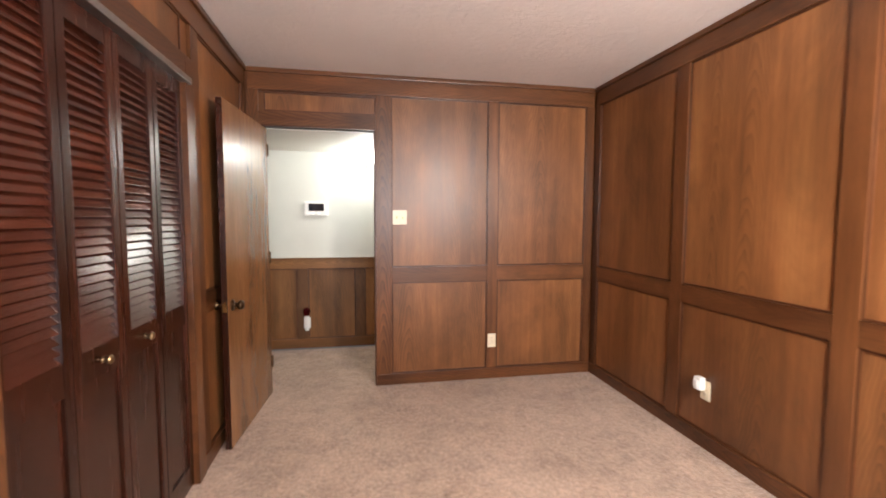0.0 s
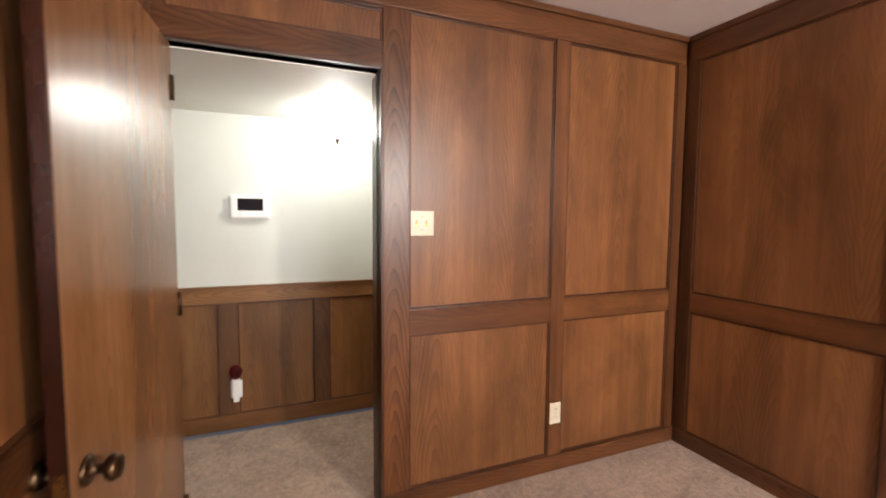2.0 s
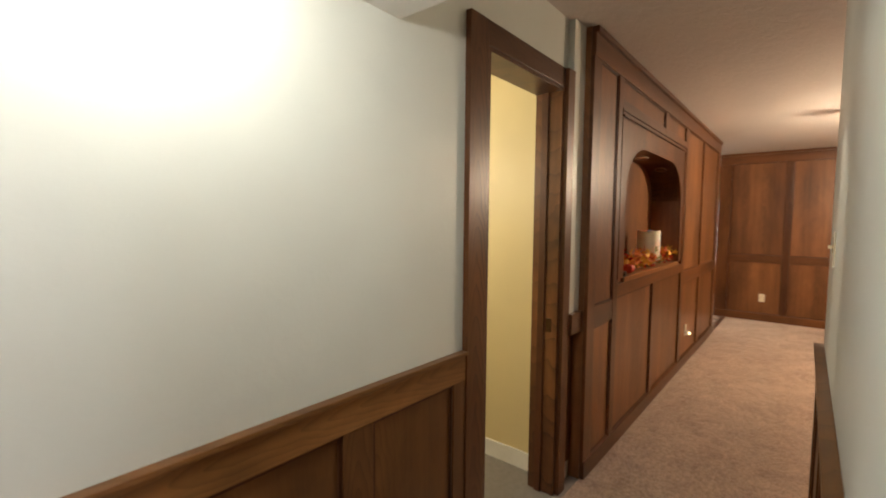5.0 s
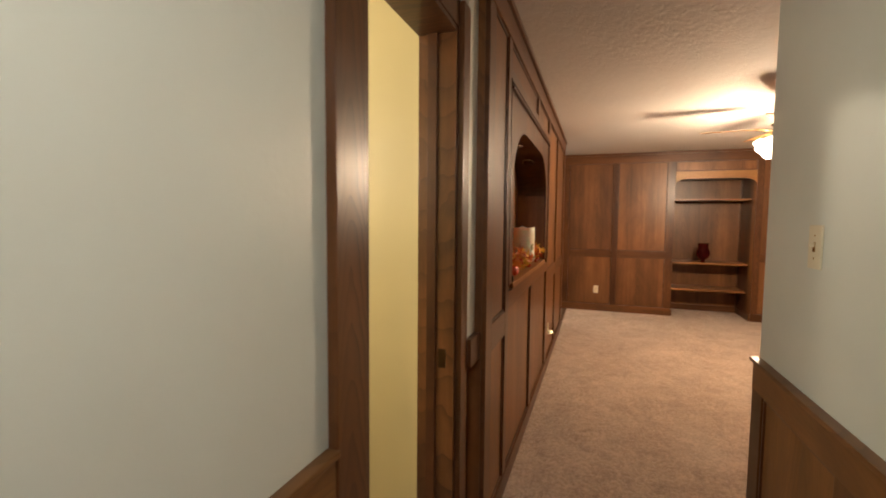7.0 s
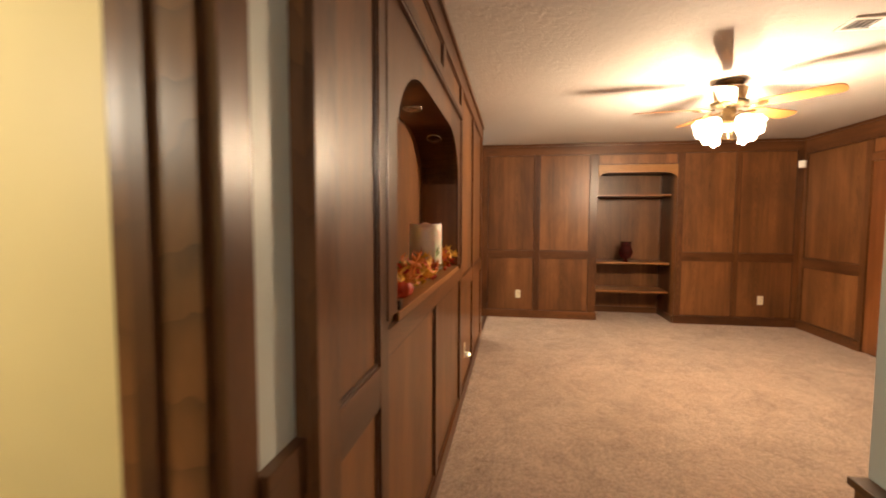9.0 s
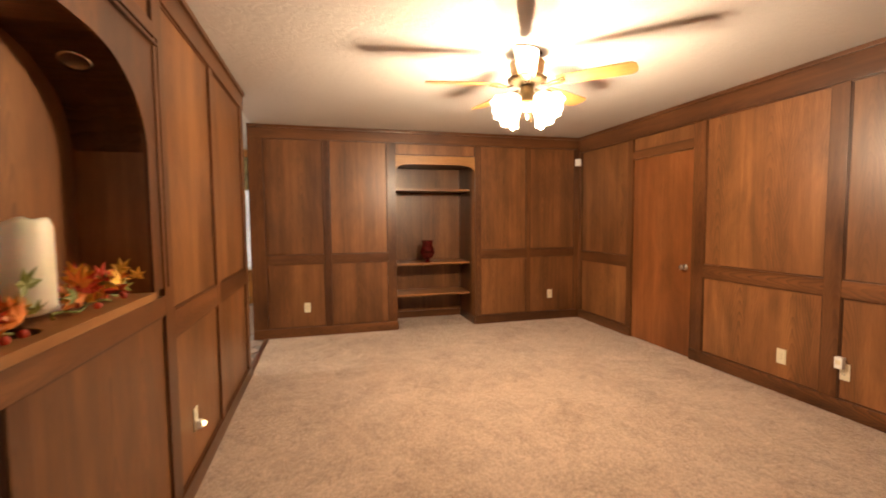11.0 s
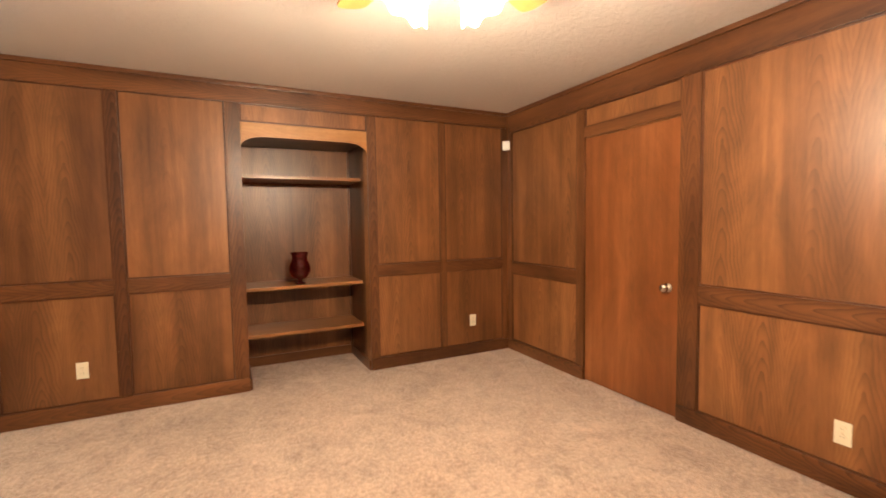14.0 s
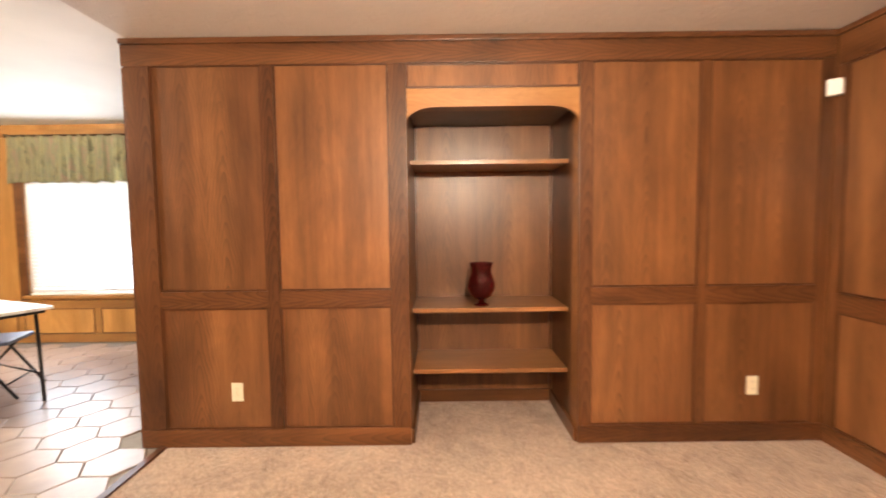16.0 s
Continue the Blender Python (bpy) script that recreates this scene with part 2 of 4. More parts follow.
def valance_cloth():
    m = Nodes("patterned_valance_cloth")
    v = m.coords((2.2, 1, 0.5), False)
    n = m.noise(v, 7.0, 4.0, 0.6, 1.0)
    col = m.ramp(n, ((0.3, (0.14, 0.14, 0.09)), (0.45, (0.42, 0.37, 0.2)), (0.55, (0.31, 0.31, 0.19)), (0.68, (0.45, 0.3, 0.2)), (0.78, (0.3, 0.31, 0.2))))
    weave = m.noise(v, 240.0, 2.0)
    m.bump(weave, 0.3, 0.002)
    return m.done(col, 0.9)


valance_mat = valance_cloth()
leaf_mats = [plain("leaf_" + n, c, 0.6, vary=0.3, scale=14.0) for n, c in
             (("orange", (0.72, 0.22, 0.03)), ("yellow", (0.78, 0.46, 0.06)), ("red", (0.55, 0.06, 0.02)), ("olive", (0.22, 0.23, 0.04)))]


# ---- mesh helpers ----
def bm_box(x0, x1, y0, y1, z0, z1, bevel=0.0, bm=None):
    own = bm is None
    b = bmesh.new()
    bmesh.ops.create_cube(b, size=1.0)
    for v in b.verts:
        v.co = Vector(((x0 + x1) / 2 + v.co.x * (x1 - x0), (y0 + y1) / 2 + v.co.y * (y1 - y0), (z0 + z1) / 2 + v.co.z * (z1 - z0)))
    if bevel > 0:
        bmesh.ops.bevel(b, geom=b.edges[:], offset=bevel, segments=2, profile=0.7, affect="EDGES")
    if own:
        return b
    return join(bm, b)


def join(bm, b):
    me = bpy.data.meshes.new("tmp")
    b.to_mesh(me)
    b.free()
    bm.from_mesh(me)
    bpy.data.meshes.remove(me)
    return bm


def bm_lathe(profile, steps=32, bm=None, centre=(0, 0), ripple=0.0, lobes=8):
    """Turns (radius, height) pairs round z."""
    b = bm or bmesh.new()
    rings = []
    for r, z in profile:
        ring = []
        for i in range(steps):
            a = 2 * math.pi * i / steps
            rr = r * (1 + ripple * math.cos(lobes * a))
            ring.append(b.verts.new((centre[0] + rr * math.cos(a), centre[1] + rr * math.sin(a), z)))
        rings.append(ring)
    for p, q in zip(rings, rings[1:]):
        for i in range(steps):
            j = (i + 1) % steps
            b.faces.new((p[i], p[j], q[j], q[i]))
    for ring, flip in ((rings[0], True), (rings[-1], False)):
        if (ring[0].co - ring[steps // 2].co).length > 1e-4:
            b.faces.new(ring[::-1] if flip else ring)
    bmesh.ops.recalc_face_normals(b, faces=b.faces[:])
    return b


def bm_prism(outline, d0, d1, bevel=0.0):
    """An outline of (u, w) pairs, pushed out from depth d0 to d1 along local y."""
    b = bmesh.new()
    front = [b.verts.new((u, d1, w)) for u, w in outline]
    back = [b.verts.new((u, d0, w)) for u, w in outline]
    b.faces.new(front)
    b.faces.new(back[::-1])
    n = len(outline)
    for i in range(n):
        j = (i + 1) % n
        b.faces.new((front[j], front[i], back[i], back[j]))
    bmesh.ops.recalc_face_normals(b, faces=b.faces[:])
    return b


def bm_tube(points, radius, steps=8):
    b = bmesh.new()
    pts = [Vector(p) for p in points]
    rings = []
    for i, p in enumerate(pts):
        d = (pts[min(i + 1, len(pts) - 1)] - pts[max(i - 1, 0)]).normalized()
        s = d.orthogonal().normalized() if not rings else (side - d * side.dot(d)).normalized()
        side = s
        u = d.cross(s)
        rings.append([b.verts.new(p + radius * (math.cos(2 * math.pi * k / steps) * s + math.sin(2 * math.pi * k / steps) * u)) for k in range(steps)])
    for p, q in zip(rings, rings[1:]):
        for k in range(steps):
            b.faces.new((p[k], p[(k + 1) % steps], q[(k + 1) % steps], q[k]))
    b.faces.new(rings[0][::-1])
    b.faces.new(rings[-1])
    bmesh.ops.recalc_face_normals(b, faces=b.faces[:])
    return b


def mesh_of(name, bm, material, smooth=False):
    me = bpy.data.meshes.new(name)
    bm.to_mesh(me)
    bm.free()
    me.materials.append(material)
    if smooth:
        for p in me.polygons:
            p.use_smooth = True
    return me


def part(name, bm, material, parent, label="", smooth=False, m=None):
    ob = new(name, mesh_of(name, bm, material, smooth))
    ob.parent = parent
    if m is not None:
        ob.matrix_basis = m
    if label:
        ob["label"] = label
    return ob


def solid(name, bm, material, label, category, kind="", m=None, smooth=False, group=""):
    ob = new(name, mesh_of(name, bm, material, smooth))
    if m is not None:
        ob.matrix_basis = m
    return tagged(ob, label, category, group, kind)


def thing(name, m, label, category, group="", kind=""):
    ob = new(name)
    ob.matrix_basis = m
    return tagged(ob, label, category, group, kind)


def structure(name, boxes, material, label, category, m=None):
    bm = bmesh.new()
    for b in boxes:
        bm_box(*b, bm=bm)
    return solid(name, bm, material, label, category, "structure", m)


def side(x, y, turn):
    """A wall's own frame: x runs along it, y comes out into the room, z is up."""
    return pose(x, y, 0, 0, 0, turn)


def panel(wall, u0, u1, w0, w1, mat=None, mould=True):
    part("panel", bm_box(u0, u1, 0.0, 0.006, w0, w1), mat or panel_v, wall)
    if mould:
        t, d = 0.011, 0.013
        bm = bmesh.new()
        for b in ((u0, u1, w0, w0 + t), (u0, u1, w1 - t, w1), (u0, u0 + t, w0 + t, w1 - t), (u1 - t, u1, w0 + t, w1 - t)):
            bm_box(b[0], b[1], 0.0062, d, b[2], b[3], 0.003, bm)
        part("moulding", bm, edge_dark, wall)


def stile(wall, u0, u1, w0, w1, mat=None, d=0.02):
    part("stile", bm_box(u0, u1, 0.0, d, w0, w1, 0.0025), mat or stile_v, wall)


def rail(wall, u0, u1, w0, w1, mat=None, d=0.0195):
    part("rail", bm_box(u0, u1, 0.0, d, w0, w1, 0.0025), mat or rail_h, wall)


def board(wall, name, u0, u1, w0, w1, d, mat=None):
    part(name, bm_box(u0, u1, 0.0, d, w0, w1, 0.003), mat or rail_h, wall)


def panelled(wall, bays, rails, base, top, height, stiles=None, mats=None):
    """bays: (u0, u1) of panel pairs; rails: (w0, w1) of the mid rail; the stiles fill what lies between."""
    pm, sm, rm = mats or (panel_v, stile_v, rail_h)
    for u0, u1 in bays:
        panel(wall, u0, u1, base, rails[0], pm)
        panel(wall, u0, u1, rails[1], top, pm)
        rail(wall, u0, u1, rails[0], rails[1], rm)
    for u0, u1 in stiles or ():
        stile(wall, u0, u1, base, top, sm)


def baseboard(wall, u0, u1, h, mat=None):
    part("base_rail", bm_box(u0, u1, 0.0, 0.026, 0.002, h, 0.004), mat or rail_h, wall)


def crown(wall, u0, u1, w0, w1, mat=None):
    bm = bm_box(u0, u1, 0.0, 0.024, w0, w1 - 0.034, 0.003)
    bm_box(u0, u1, 0.0, 0.040, w1 - 0.034, w1 - 0.002, 0.006, bm)
    part("crown_board", bm, mat or rail_h, wall)


# ---- floors and ceilings ----
structure("floor_carpet", [(-2.6, 7.49, -2.6, 3.06, -0.1, 0.0), (-2.6, 7.49, 3.06, 4.105, -0.1, 0.0), (7.49, 8.2, 1.5, 2.7, -0.1, 0.0)], carpet_mat,
          "beige cut-pile carpet with faint tread marks", "carpet")
structure("ground_slab", [(-4, 12, -4, 11, -0.3, -0.12)], grout, "grey concrete slab under the house", "floor")
CF, CS = 2.44, 2.46
structure("ceiling_family", [(1.95, 8.3, -0.1, 4.20, CF, CF + 0.1), (0.62, 1.95, 3.065, 4.20, CF, CF + 0.1)], ceiling_paint, "cream knockdown-textured plaster ceiling", "ceiling")
structure("ceiling_study", [(-1.9, 1.95, -2.6, 3.06, CS, CS + 0.1)], study_ceiling, "off-white stippled plaster ceiling", "ceiling")
structure("ceiling_hall", [(-2.6, 0.60, 3.06, 4.2, 2.03, 2.145), (0.60, 0.62, 3.06, 4.2, 2.03, 2.55)], smooth_ceiling, "white lowered hallway ceiling", "ceiling")
structure("ceiling_dining", [(1.9, 10.1, 4.20, 8.8, 2.52, 2.62), (1.9, 10.1, 4.14, 4.20, 2.541, 2.62)], smooth_ceiling, "white painted dining room ceiling", "ceiling")
structure("ceiling_bath", [(0.4, 1.9, 4.2, 6.6, 2.44, 2.54)], smooth_ceiling, "white painted bathroom ceiling", "ceiling")
structure("floor_bath", [(0.4, 1.9, 4.105, 6.6, -0.1, -0.002)], grout, "grey bathroom floor", "floor")

def neg(pairs):
    return [(-b, -a) for a, b in pairs]


def core(boxes):
    """Wall cores in the wall's own frame, (u0, u1, thickness, w0, w1)."""
    return [(a, b, -t, 0.0, c, d) for a, b, t, c, d in boxes]


# ---- study walls ----
DX0, DX1, DH = -0.835, -0.012, 2.036
wall = structure("wall_study_front", core([(-1.95, -DX1, 0.06, 0, CS), (-DX0, 1.9, 0.06, 0, CS), (-DX1, -DX0, 0.06, DH, CS)]), panel_v,
                 "brown oak panelled wall with stiles and rails", "wall", side(0, 3.0, 180))
panelled(wall, neg([(0.12, 0.915), (1.0, 1.785)]), (0.84, 0.962), 0.09, 2.305, CS, neg([(0.0, 0.12), (0.915, 1.0), (1.785, 1.855)]))
panel(wall, 0.0, 0.82, 2.15, 2.29)
rail(wall, 0.0, 0.86, DH + 0.012, 2.15)
rail(wall, 0.0, 0.86, 2.29, 2.305)
stile(wall, 0.86, 0.94, 0.09, 2.305)
baseboard(wall, -1.86, -0.0, 0.09)
crown(wall, -1.84, 0.93, 2.305, CS)
for a, b in neg([(-0.012, 0.0), (DX0 - 0.025, DX0)]):
    part("jamb", bm_box(a, b, -0.12, 0.024, 0.0, DH + 0.012, 0.002), edge_dark, wall)
part("head_jamb", bm_box(0.012, -DX0, -0.12, 0.024, DH, DH + 0.012, 0.002), edge_dark, wall)

wall = structure("wall_study_side", core([(-2.5, 3.06, 0.06, 0, CS)]), panel_v, "brown oak panelled wall with tall panels", "wall", side(1.88, 0, 90))
panelled(wall, [(1.99, 2.895), (0.985, 1.885), (-0.02, 0.88), (-1.03, -0.125), (-2.4, -1.135)], (0.835, 0.948), 0.09, 2.31, CS,
         [(2.895, 2.975), (1.885, 1.99), (0.88, 0.985), (-0.125, -0.02), (-1.135, -1.03)])
baseboard(wall, -2.45, 2.972, 0.09)
crown(wall, -2.45, 2.958, 2.31, CS)

LX = -0.97
C0, C1, CH = 0.62, 1.81, 2.03
wall = structure("wall_study_closet", core([(-C0, 2.5, 0.1, 0, CS), (-3.06, -C1, 0.1, 0, CS), (-C1, -C0, 0.1, CH, CS)]), panel_v,
                 "brown oak panelled wall round a closet", "wall", side(LX, 0, -90))
panelled(wall, neg([(2.02, 2.88), (-0.5, 0.44), (-1.6, -0.62)]), (0.84, 0.95), 0.09, 2.31, CS, neg([(2.88, 2.97), (1.915, 2.02), (-0.62, -0.5), (0.44, 0.53)]))
panel(wall, -C1, -1.26, CH + 0.1, 2.31)
panel(wall, -1.17, -C0, CH + 0.1, 2.31)
stile(wall, -1.26, -1.17, CH + 0.1, 2.31)
board(wall, "casing", -C1 - 0.1, -C1, 0, CH + 0.0995, 0.03, stile_v)
board(wall, "casing", -C0, -C0 + 0.09, 0, CH + 0.0995, 0.03, stile_v)
board(wall, "head_casing", -C1, -C0, CH, CH + 0.1, 0.03)
part("track", bm_box(-C1 - 0.04, -C0, -0.03, 0.045, CH - 0.03, CH - 0.002, 0.003), steel, wall, "grey steel door track")
baseboard(wall, -2.97, -C1 - 0.1, 0.09)
baseboard(wall, -C0 + 0.09, 2.45, 0.09)
crown(wall, -2.955, 2.45, 2.31, CS)
# linings behind the louvres, coloured dark in place of shade
structure("closet_interior", [(LX - 0.75, LX - 0.7, 0.3, 2.1, 0, CS), (LX - 0.7, LX - 0.1, 0.3, 0.35, 0, CS), (LX - 0.7, LX - 0.1, 2.05, 2.1, 0, CS)], shade_brown,
          "closet interior coloured dark to stand for shade", "closet")

# back wall with the study's window
SW = (-0.15, 1.65, 0.85, 2.15)
wall = structure("wall_study_back", core([(-2.0, SW[0], 0.12, 0, CS), (SW[1], 2.0, 0.12, 0, CS), (SW[0], SW[1], 0.12, 0, SW[2]), (SW[0], SW[1], 0.12, SW[3], CS)]), panel_v,
                 "brown oak panelled wall with a window", "wall", side(0, -2.45, 0))
baseboard(wall, -0.9, 1.85, 0.09)
crown(wall, -0.9, 1.85, 2.31, CS)


def window(name, m, w, h, label):
    """A sash window in its wall's frame, its lower corner at the origin, with blinds drawn down."""
    win = thing(name, m, label, "window", kind="structure")
    fr = bmesh.new()
    for b in ((0, w, 0, 0.05), (0, w, h - 0.05, h), (0, 0.05, 0.05, h - 0.05), (w - 0.05, w, 0.05, h - 0.05), (0.05, w - 0.05, h / 2 - 0.02, h / 2 + 0.02)):
        bm_box(b[0], b[1], -0.09, -0.05, b[2], b[3], 0.003, fr)
    part("window_frame", fr, white_trim, win)
    for a, b in ((0.05, h / 2 - 0.02), (h / 2 + 0.02, h - 0.05)):
        p = part("pane", bm_box(0.05, w - 0.05, -0.075, -0.071, a, b), clear_glass, win)
        p.visible_shadow = False
    part("window_sill", bm_box(-0.05, w + 0.05, -0.05, 0.05, -0.035, -0.002, 0.006), golden_h if "dining" in label else stile_v, win)
    return win


window("window_1", pose(SW[0], -2.45, SW[2]), SW[1] - SW[0], SW[3] - SW[2], "white sash window in the panelled study wall")
solid("backdrop_study", bm_box(-1.5, 3.0, -4.1, -4.0, -0.1, 4.0), daylight, "bright overcast daylight outside the window", "backdrop", "structure")

# ---- hall ----
HN, HS = 4.168, 3.12
wall = structure("wall_hall_south", core([(-2.6, DX0 - 0.03, 0.055, 0, 2.5), (DX1 + 0.03, 1.984, 0.055, 0, 2.5), (DX0 - 0.03, DX1 + 0.03, 0.055, DH + 0.03, 2.5)]), hall_paint,
                 "cream painted hallway wall with dark wainscot", "wall", side(0, HS, 0))
CAP = 0.945


def wainscot(wall, bays, stiles, u0, u1, cap=CAP):
    for a, b in bays:
        panel(wall, a, b, 0.1, cap - 0.11, hall_v)
    for a, b in stiles:
        stile(wall, a, b, 0.1, cap - 0.11, hall_s, 0.018)
    rail(wall, u0, u1, cap - 0.11, cap - 0.014, hall_r)
    board(wall, "cap", u0, u1, cap - 0.014, cap, 0.032, hall_r)
    part("base_rail", bm_box(u0, u1, 0, 0.022, 0.002, 0.1, 0.003), hall_r, wall)


wainscot(wall, [(0.2, 0.72), (0.82, 1.32), (1.42, 1.89)], [(0.1, 0.2), (0.72, 0.82), (1.32, 1.42), (1.89, 1.984)], 0.1, 1.984)
for a, b in ((DX1 + 0.0, DX1 + 0.09), (DX0 - 0.09, DX0)):
    board(wall, "door_casing", a, b, 0, DH + 0.09, 0.022, edge_dark)

YD0, YD1, YDH = 1.068, 1.738, 2.085
wall = structure("wall_hall_north", core([(-YD0, 2.6, 0.11, 0, 2.5), (-1.952, -YD1, 0.11, 0, 2.5), (-YD1, -YD0, 0.11, YDH, 2.5)]), hall_paint,
                 "cream painted hallway wall with dark wainscot", "wall", side(0, HN, 180))
wainscot(wall, neg([(-1.9, -1.34), (-1.24, -0.765), (-0.655, -0.175), (-0.078, 0.388), (0.498, 0.88)]),
         neg([(-1.34, -1.24), (-0.765, -0.655), (-0.175, -0.078), (0.388, 0.498), (0.88, 0.948)]), -0.948, 2.0)
board(wall, "casing", -YD0, -0.95, 0, YDH + 0.0925, 0.024, stile_v)
board(wall, "casing", -1.815, -YD1, 0, YDH + 0.0925, 0.042, stile_v)
part("plaster_return", bm_box(-1.952, -1.815, 0.0, 0.033, CAP, CF - 0.002), hall_paint, wall, "narrow cream plaster strip")
board(wall, "head_casing", -YD1, -YD0, YDH, YDH + 0.0925, 0.0235)
rail(wall, -1.952, -1.815, CAP - 0.11, CAP, rail_h, 0.058)
panel(wall, -1.952, -1.815, 0.1, CAP - 0.11, stile_v, False)
for a, b in ((-YD1, -YD1 + 0.018), (-YD0 - 0.018, -YD0)):
    part("jamb", bm_box(a, b, -0.125, 0.02, 0, YDH - 0.001, 0.002), stile_v, wall)
    c = -YD1 + 0.018 if a == -YD1 else -YD0 - 0.03
    part("door_stop", bm_box(c, c + 0.012, -0.085, -0.05, 0, YDH - 0.018, 0.002), edge_dark, wall)
part("head_jamb", bm_box(-YD1 + 0.018, -YD0 - 0.018, -0.125, 0.02, YDH - 0.018, YDH - 0.001, 0.002), stile_v, wall)
part("strike_plate", bm_box(-YD1 + 0.018, -YD1 + 0.021, -0.04, -0.012, 0.86, 0.93, 0.001), bronze, wall, "dark bronze strike plate")

structure("wall_hall_end", [(-2.7, -2.6, 3.0, 4.2, 0, 2.2)], hall_paint, "cream painted end wall of the hallway", "wall")
structure("wall_bath", [(1.85, 1.9, 4.28, 6.6, 0, 2.5), (0.4, 1.9, 6.6, 6.7, 0, 2.5), (0.3, 0.4, 4.28, 6.6, 0, 2.5)], bath_paint, "soft yellow painted bathroom wall", "wall")
structure("baseboard_bath", [(1.838, 1.8495, 4.29, 6.59, 0.0, 0.1)], white_trim, "white painted baseboard", "baseboard")

# ---- family room walls ----
KW, BX, DY = 4.105, 7.49, 0.07
A0, A1, SILL, ARCH = 2.56, 4.12, 1.07, 1.93
REC, OPEN = 0.235, 3.25
KE = 6.235


def arch_outline(a0, a1, spring, top, steps=14):
    """A flattened arch from (a1, spring) over to (a0, spring)."""
    r = 0.42
    pts = []
    for i in range(steps + 1):
        t = math.pi / 2 * i / steps
        pts.append((a1 - r + r * math.cos(t), spring + (top - spring) * math.sin(t)))
    for i in range(steps + 1):
        t = math.pi / 2 * (1 - i / steps)
        pts.append((a0 + r - r * math.cos(t), spring + (top - spring) * math.sin(t)))
    return pts


SPRING = 1.62
wall = structure("wall_arch", core([(-A0, -1.954, REC, 0, CF), (-KE, -A1, REC, 0, CF), (-A1, -A0, REC, 0, SILL - 0.03), (-A1, -A0, REC, ARCH + 0.02, CF)]), panel_v,
                 "brown oak panelled wall with an arched pass-through", "wall", side(0, KW, 180))
curve = arch_outline(-A1, -A0, SPRING, ARCH)
part("arch_board", bm_prism([(-A0 + 0.13, SILL), (-A0 + 0.13, 2.1), (-A1 - 0.13, 2.1), (-A1 - 0.13, SILL), (-A1, SILL)] + curve[::-1] + [(-A0, SILL)], 0.0, 0.014), stile_v, wall)
# soffit that follows the arch
bm = bmesh.new()
rows = []
for u, w in curve:
    rows.append([bm.verts.new((u, d, w + o)) for d, o in ((0.0, 0), (-REC, 0), (-REC, 0.03), (0.0, 0.03))])
for p, q in zip(rows, rows[1:]):
    for k in range(4):
        bm.faces.new((p[k], p[(k + 1) % 4], q[(k + 1) % 4], q[k]))
bmesh.ops.recalc_face_normals(bm, faces=bm.faces[:])
part("arch_soffit", bm, stile_v, wall, smooth=False)
for u in (-A1, -A0):
    s = 1 if u == -A0 else -1
    part("spandrel", bm_prism([(u, SPRING)] + [c for c in (curve[:15] if s == 1 else curve[15:])] + [(u - s * 0.42, ARCH + 0.02), (u, ARCH + 0.02)] if s == 1 else
                              [(u, ARCH + 0.02), (u + 0.42, ARCH + 0.02)] + curve[15:], -REC + 0.002, -0.002), stile_v, wall)
part("pass_through_sill", bm_box(-A1 + 0.001, -A0 - 0.001, -REC - 0.06, 0.02, SILL - 0.03, SILL, 0.005), shelf_w, wall, "glossy reddish-brown wooden sill")
part("recess_back", bm_box(-A1, -OPEN, -REC - 0.03, -REC, SILL, ARCH + 0.3), panel_v, wall)
for a, b in neg([(A0 - 0.13 - 0.01, A0 - 0.13), (A1 + 0.13, A1 + 0.14)]):
    part("moulding", bm_box(a, b, 0.0, 0.024, SILL, 2.1, 0.003), edge_dark, wall)
part("moulding", bm_box(-A1 - 0.14, -A0 + 0.14, 0.0, 0.024, 2.1, 2.112, 0.003), edge_dark, wall)
part("moulding", bm_box(-A1 - 0.12, -A0 + 0.12, 0.014, 0.03, 2.068, 2.08, 0.003), edge_dark, wall)
for a, b in neg([(A0 - 0.13, A1 - 0.66), (A1 - 0.58, A1 + 0.13)]):
    panel(wall, a, b, 2.16, 2.29)
stile(wall, -(A1 - 0.58), -(A1 - 0.66), 2.112, 2.29)
rail(wall, -A1 - 0.13, -A0 + 0.13, 2.113, 2.16)
rail(wall, -A1 - 0.14, -A0 + 0.14, SILL - 0.11, SILL - 0.03)
for a, b in neg([(A0 - 0.12, 3.25), (3.33, A1 + 0.13)]):
    panel(wall, a, b, 0.1, SILL - 0.11)
stile(wall, -3.33, -3.25, 0.1, SILL - 0.11)
panelled(wall, neg([(2.062, 2.355), (4.33, 5.13), (5.22, 6.115)]), (0.835, 0.955), 0.1, 2.29, CF,
         neg([(1.954, 2.062), (2.355, 2.435), (4.215, 4.33), (5.13, 5.22), (6.115, 6.233)]))
baseboard(wall, -KE - 0.002, -1.956, 0.1)
crown(wall, -KE - 0.015, -1.956, 2.29, CF)
for u, w, tilt in ((-3.33, ARCH, 0), (-3.91, 1.889, -22)):
    bm = bm_lathe([(0.036, 0.0), (0.047, -0.004), (0.049, 0.003), (0.049, 0.012), (0.036, 0.012)], 24)
    part("downlight_ring", bm, nickel, wall, "round nickel downlight ring", True, pose(u, -0.115, w - 0.004, 0, tilt, 0))
    part("downlight_lens", bm_lathe([(0.0, 0.0), (0.036, 0.0), (0.036, 0.01), (0.0, 0.012)], 24), black_plastic, wall, "unlit dark downlight", True, pose(u, -0.115, w - 0.003, 0, tilt, 0))
structure("wall_arch_end", [(KE, KE + 0.012, KW + 0.001, KW + REC, 0, CF)], stile_v, "oak end board of the panelled wall", "trim")

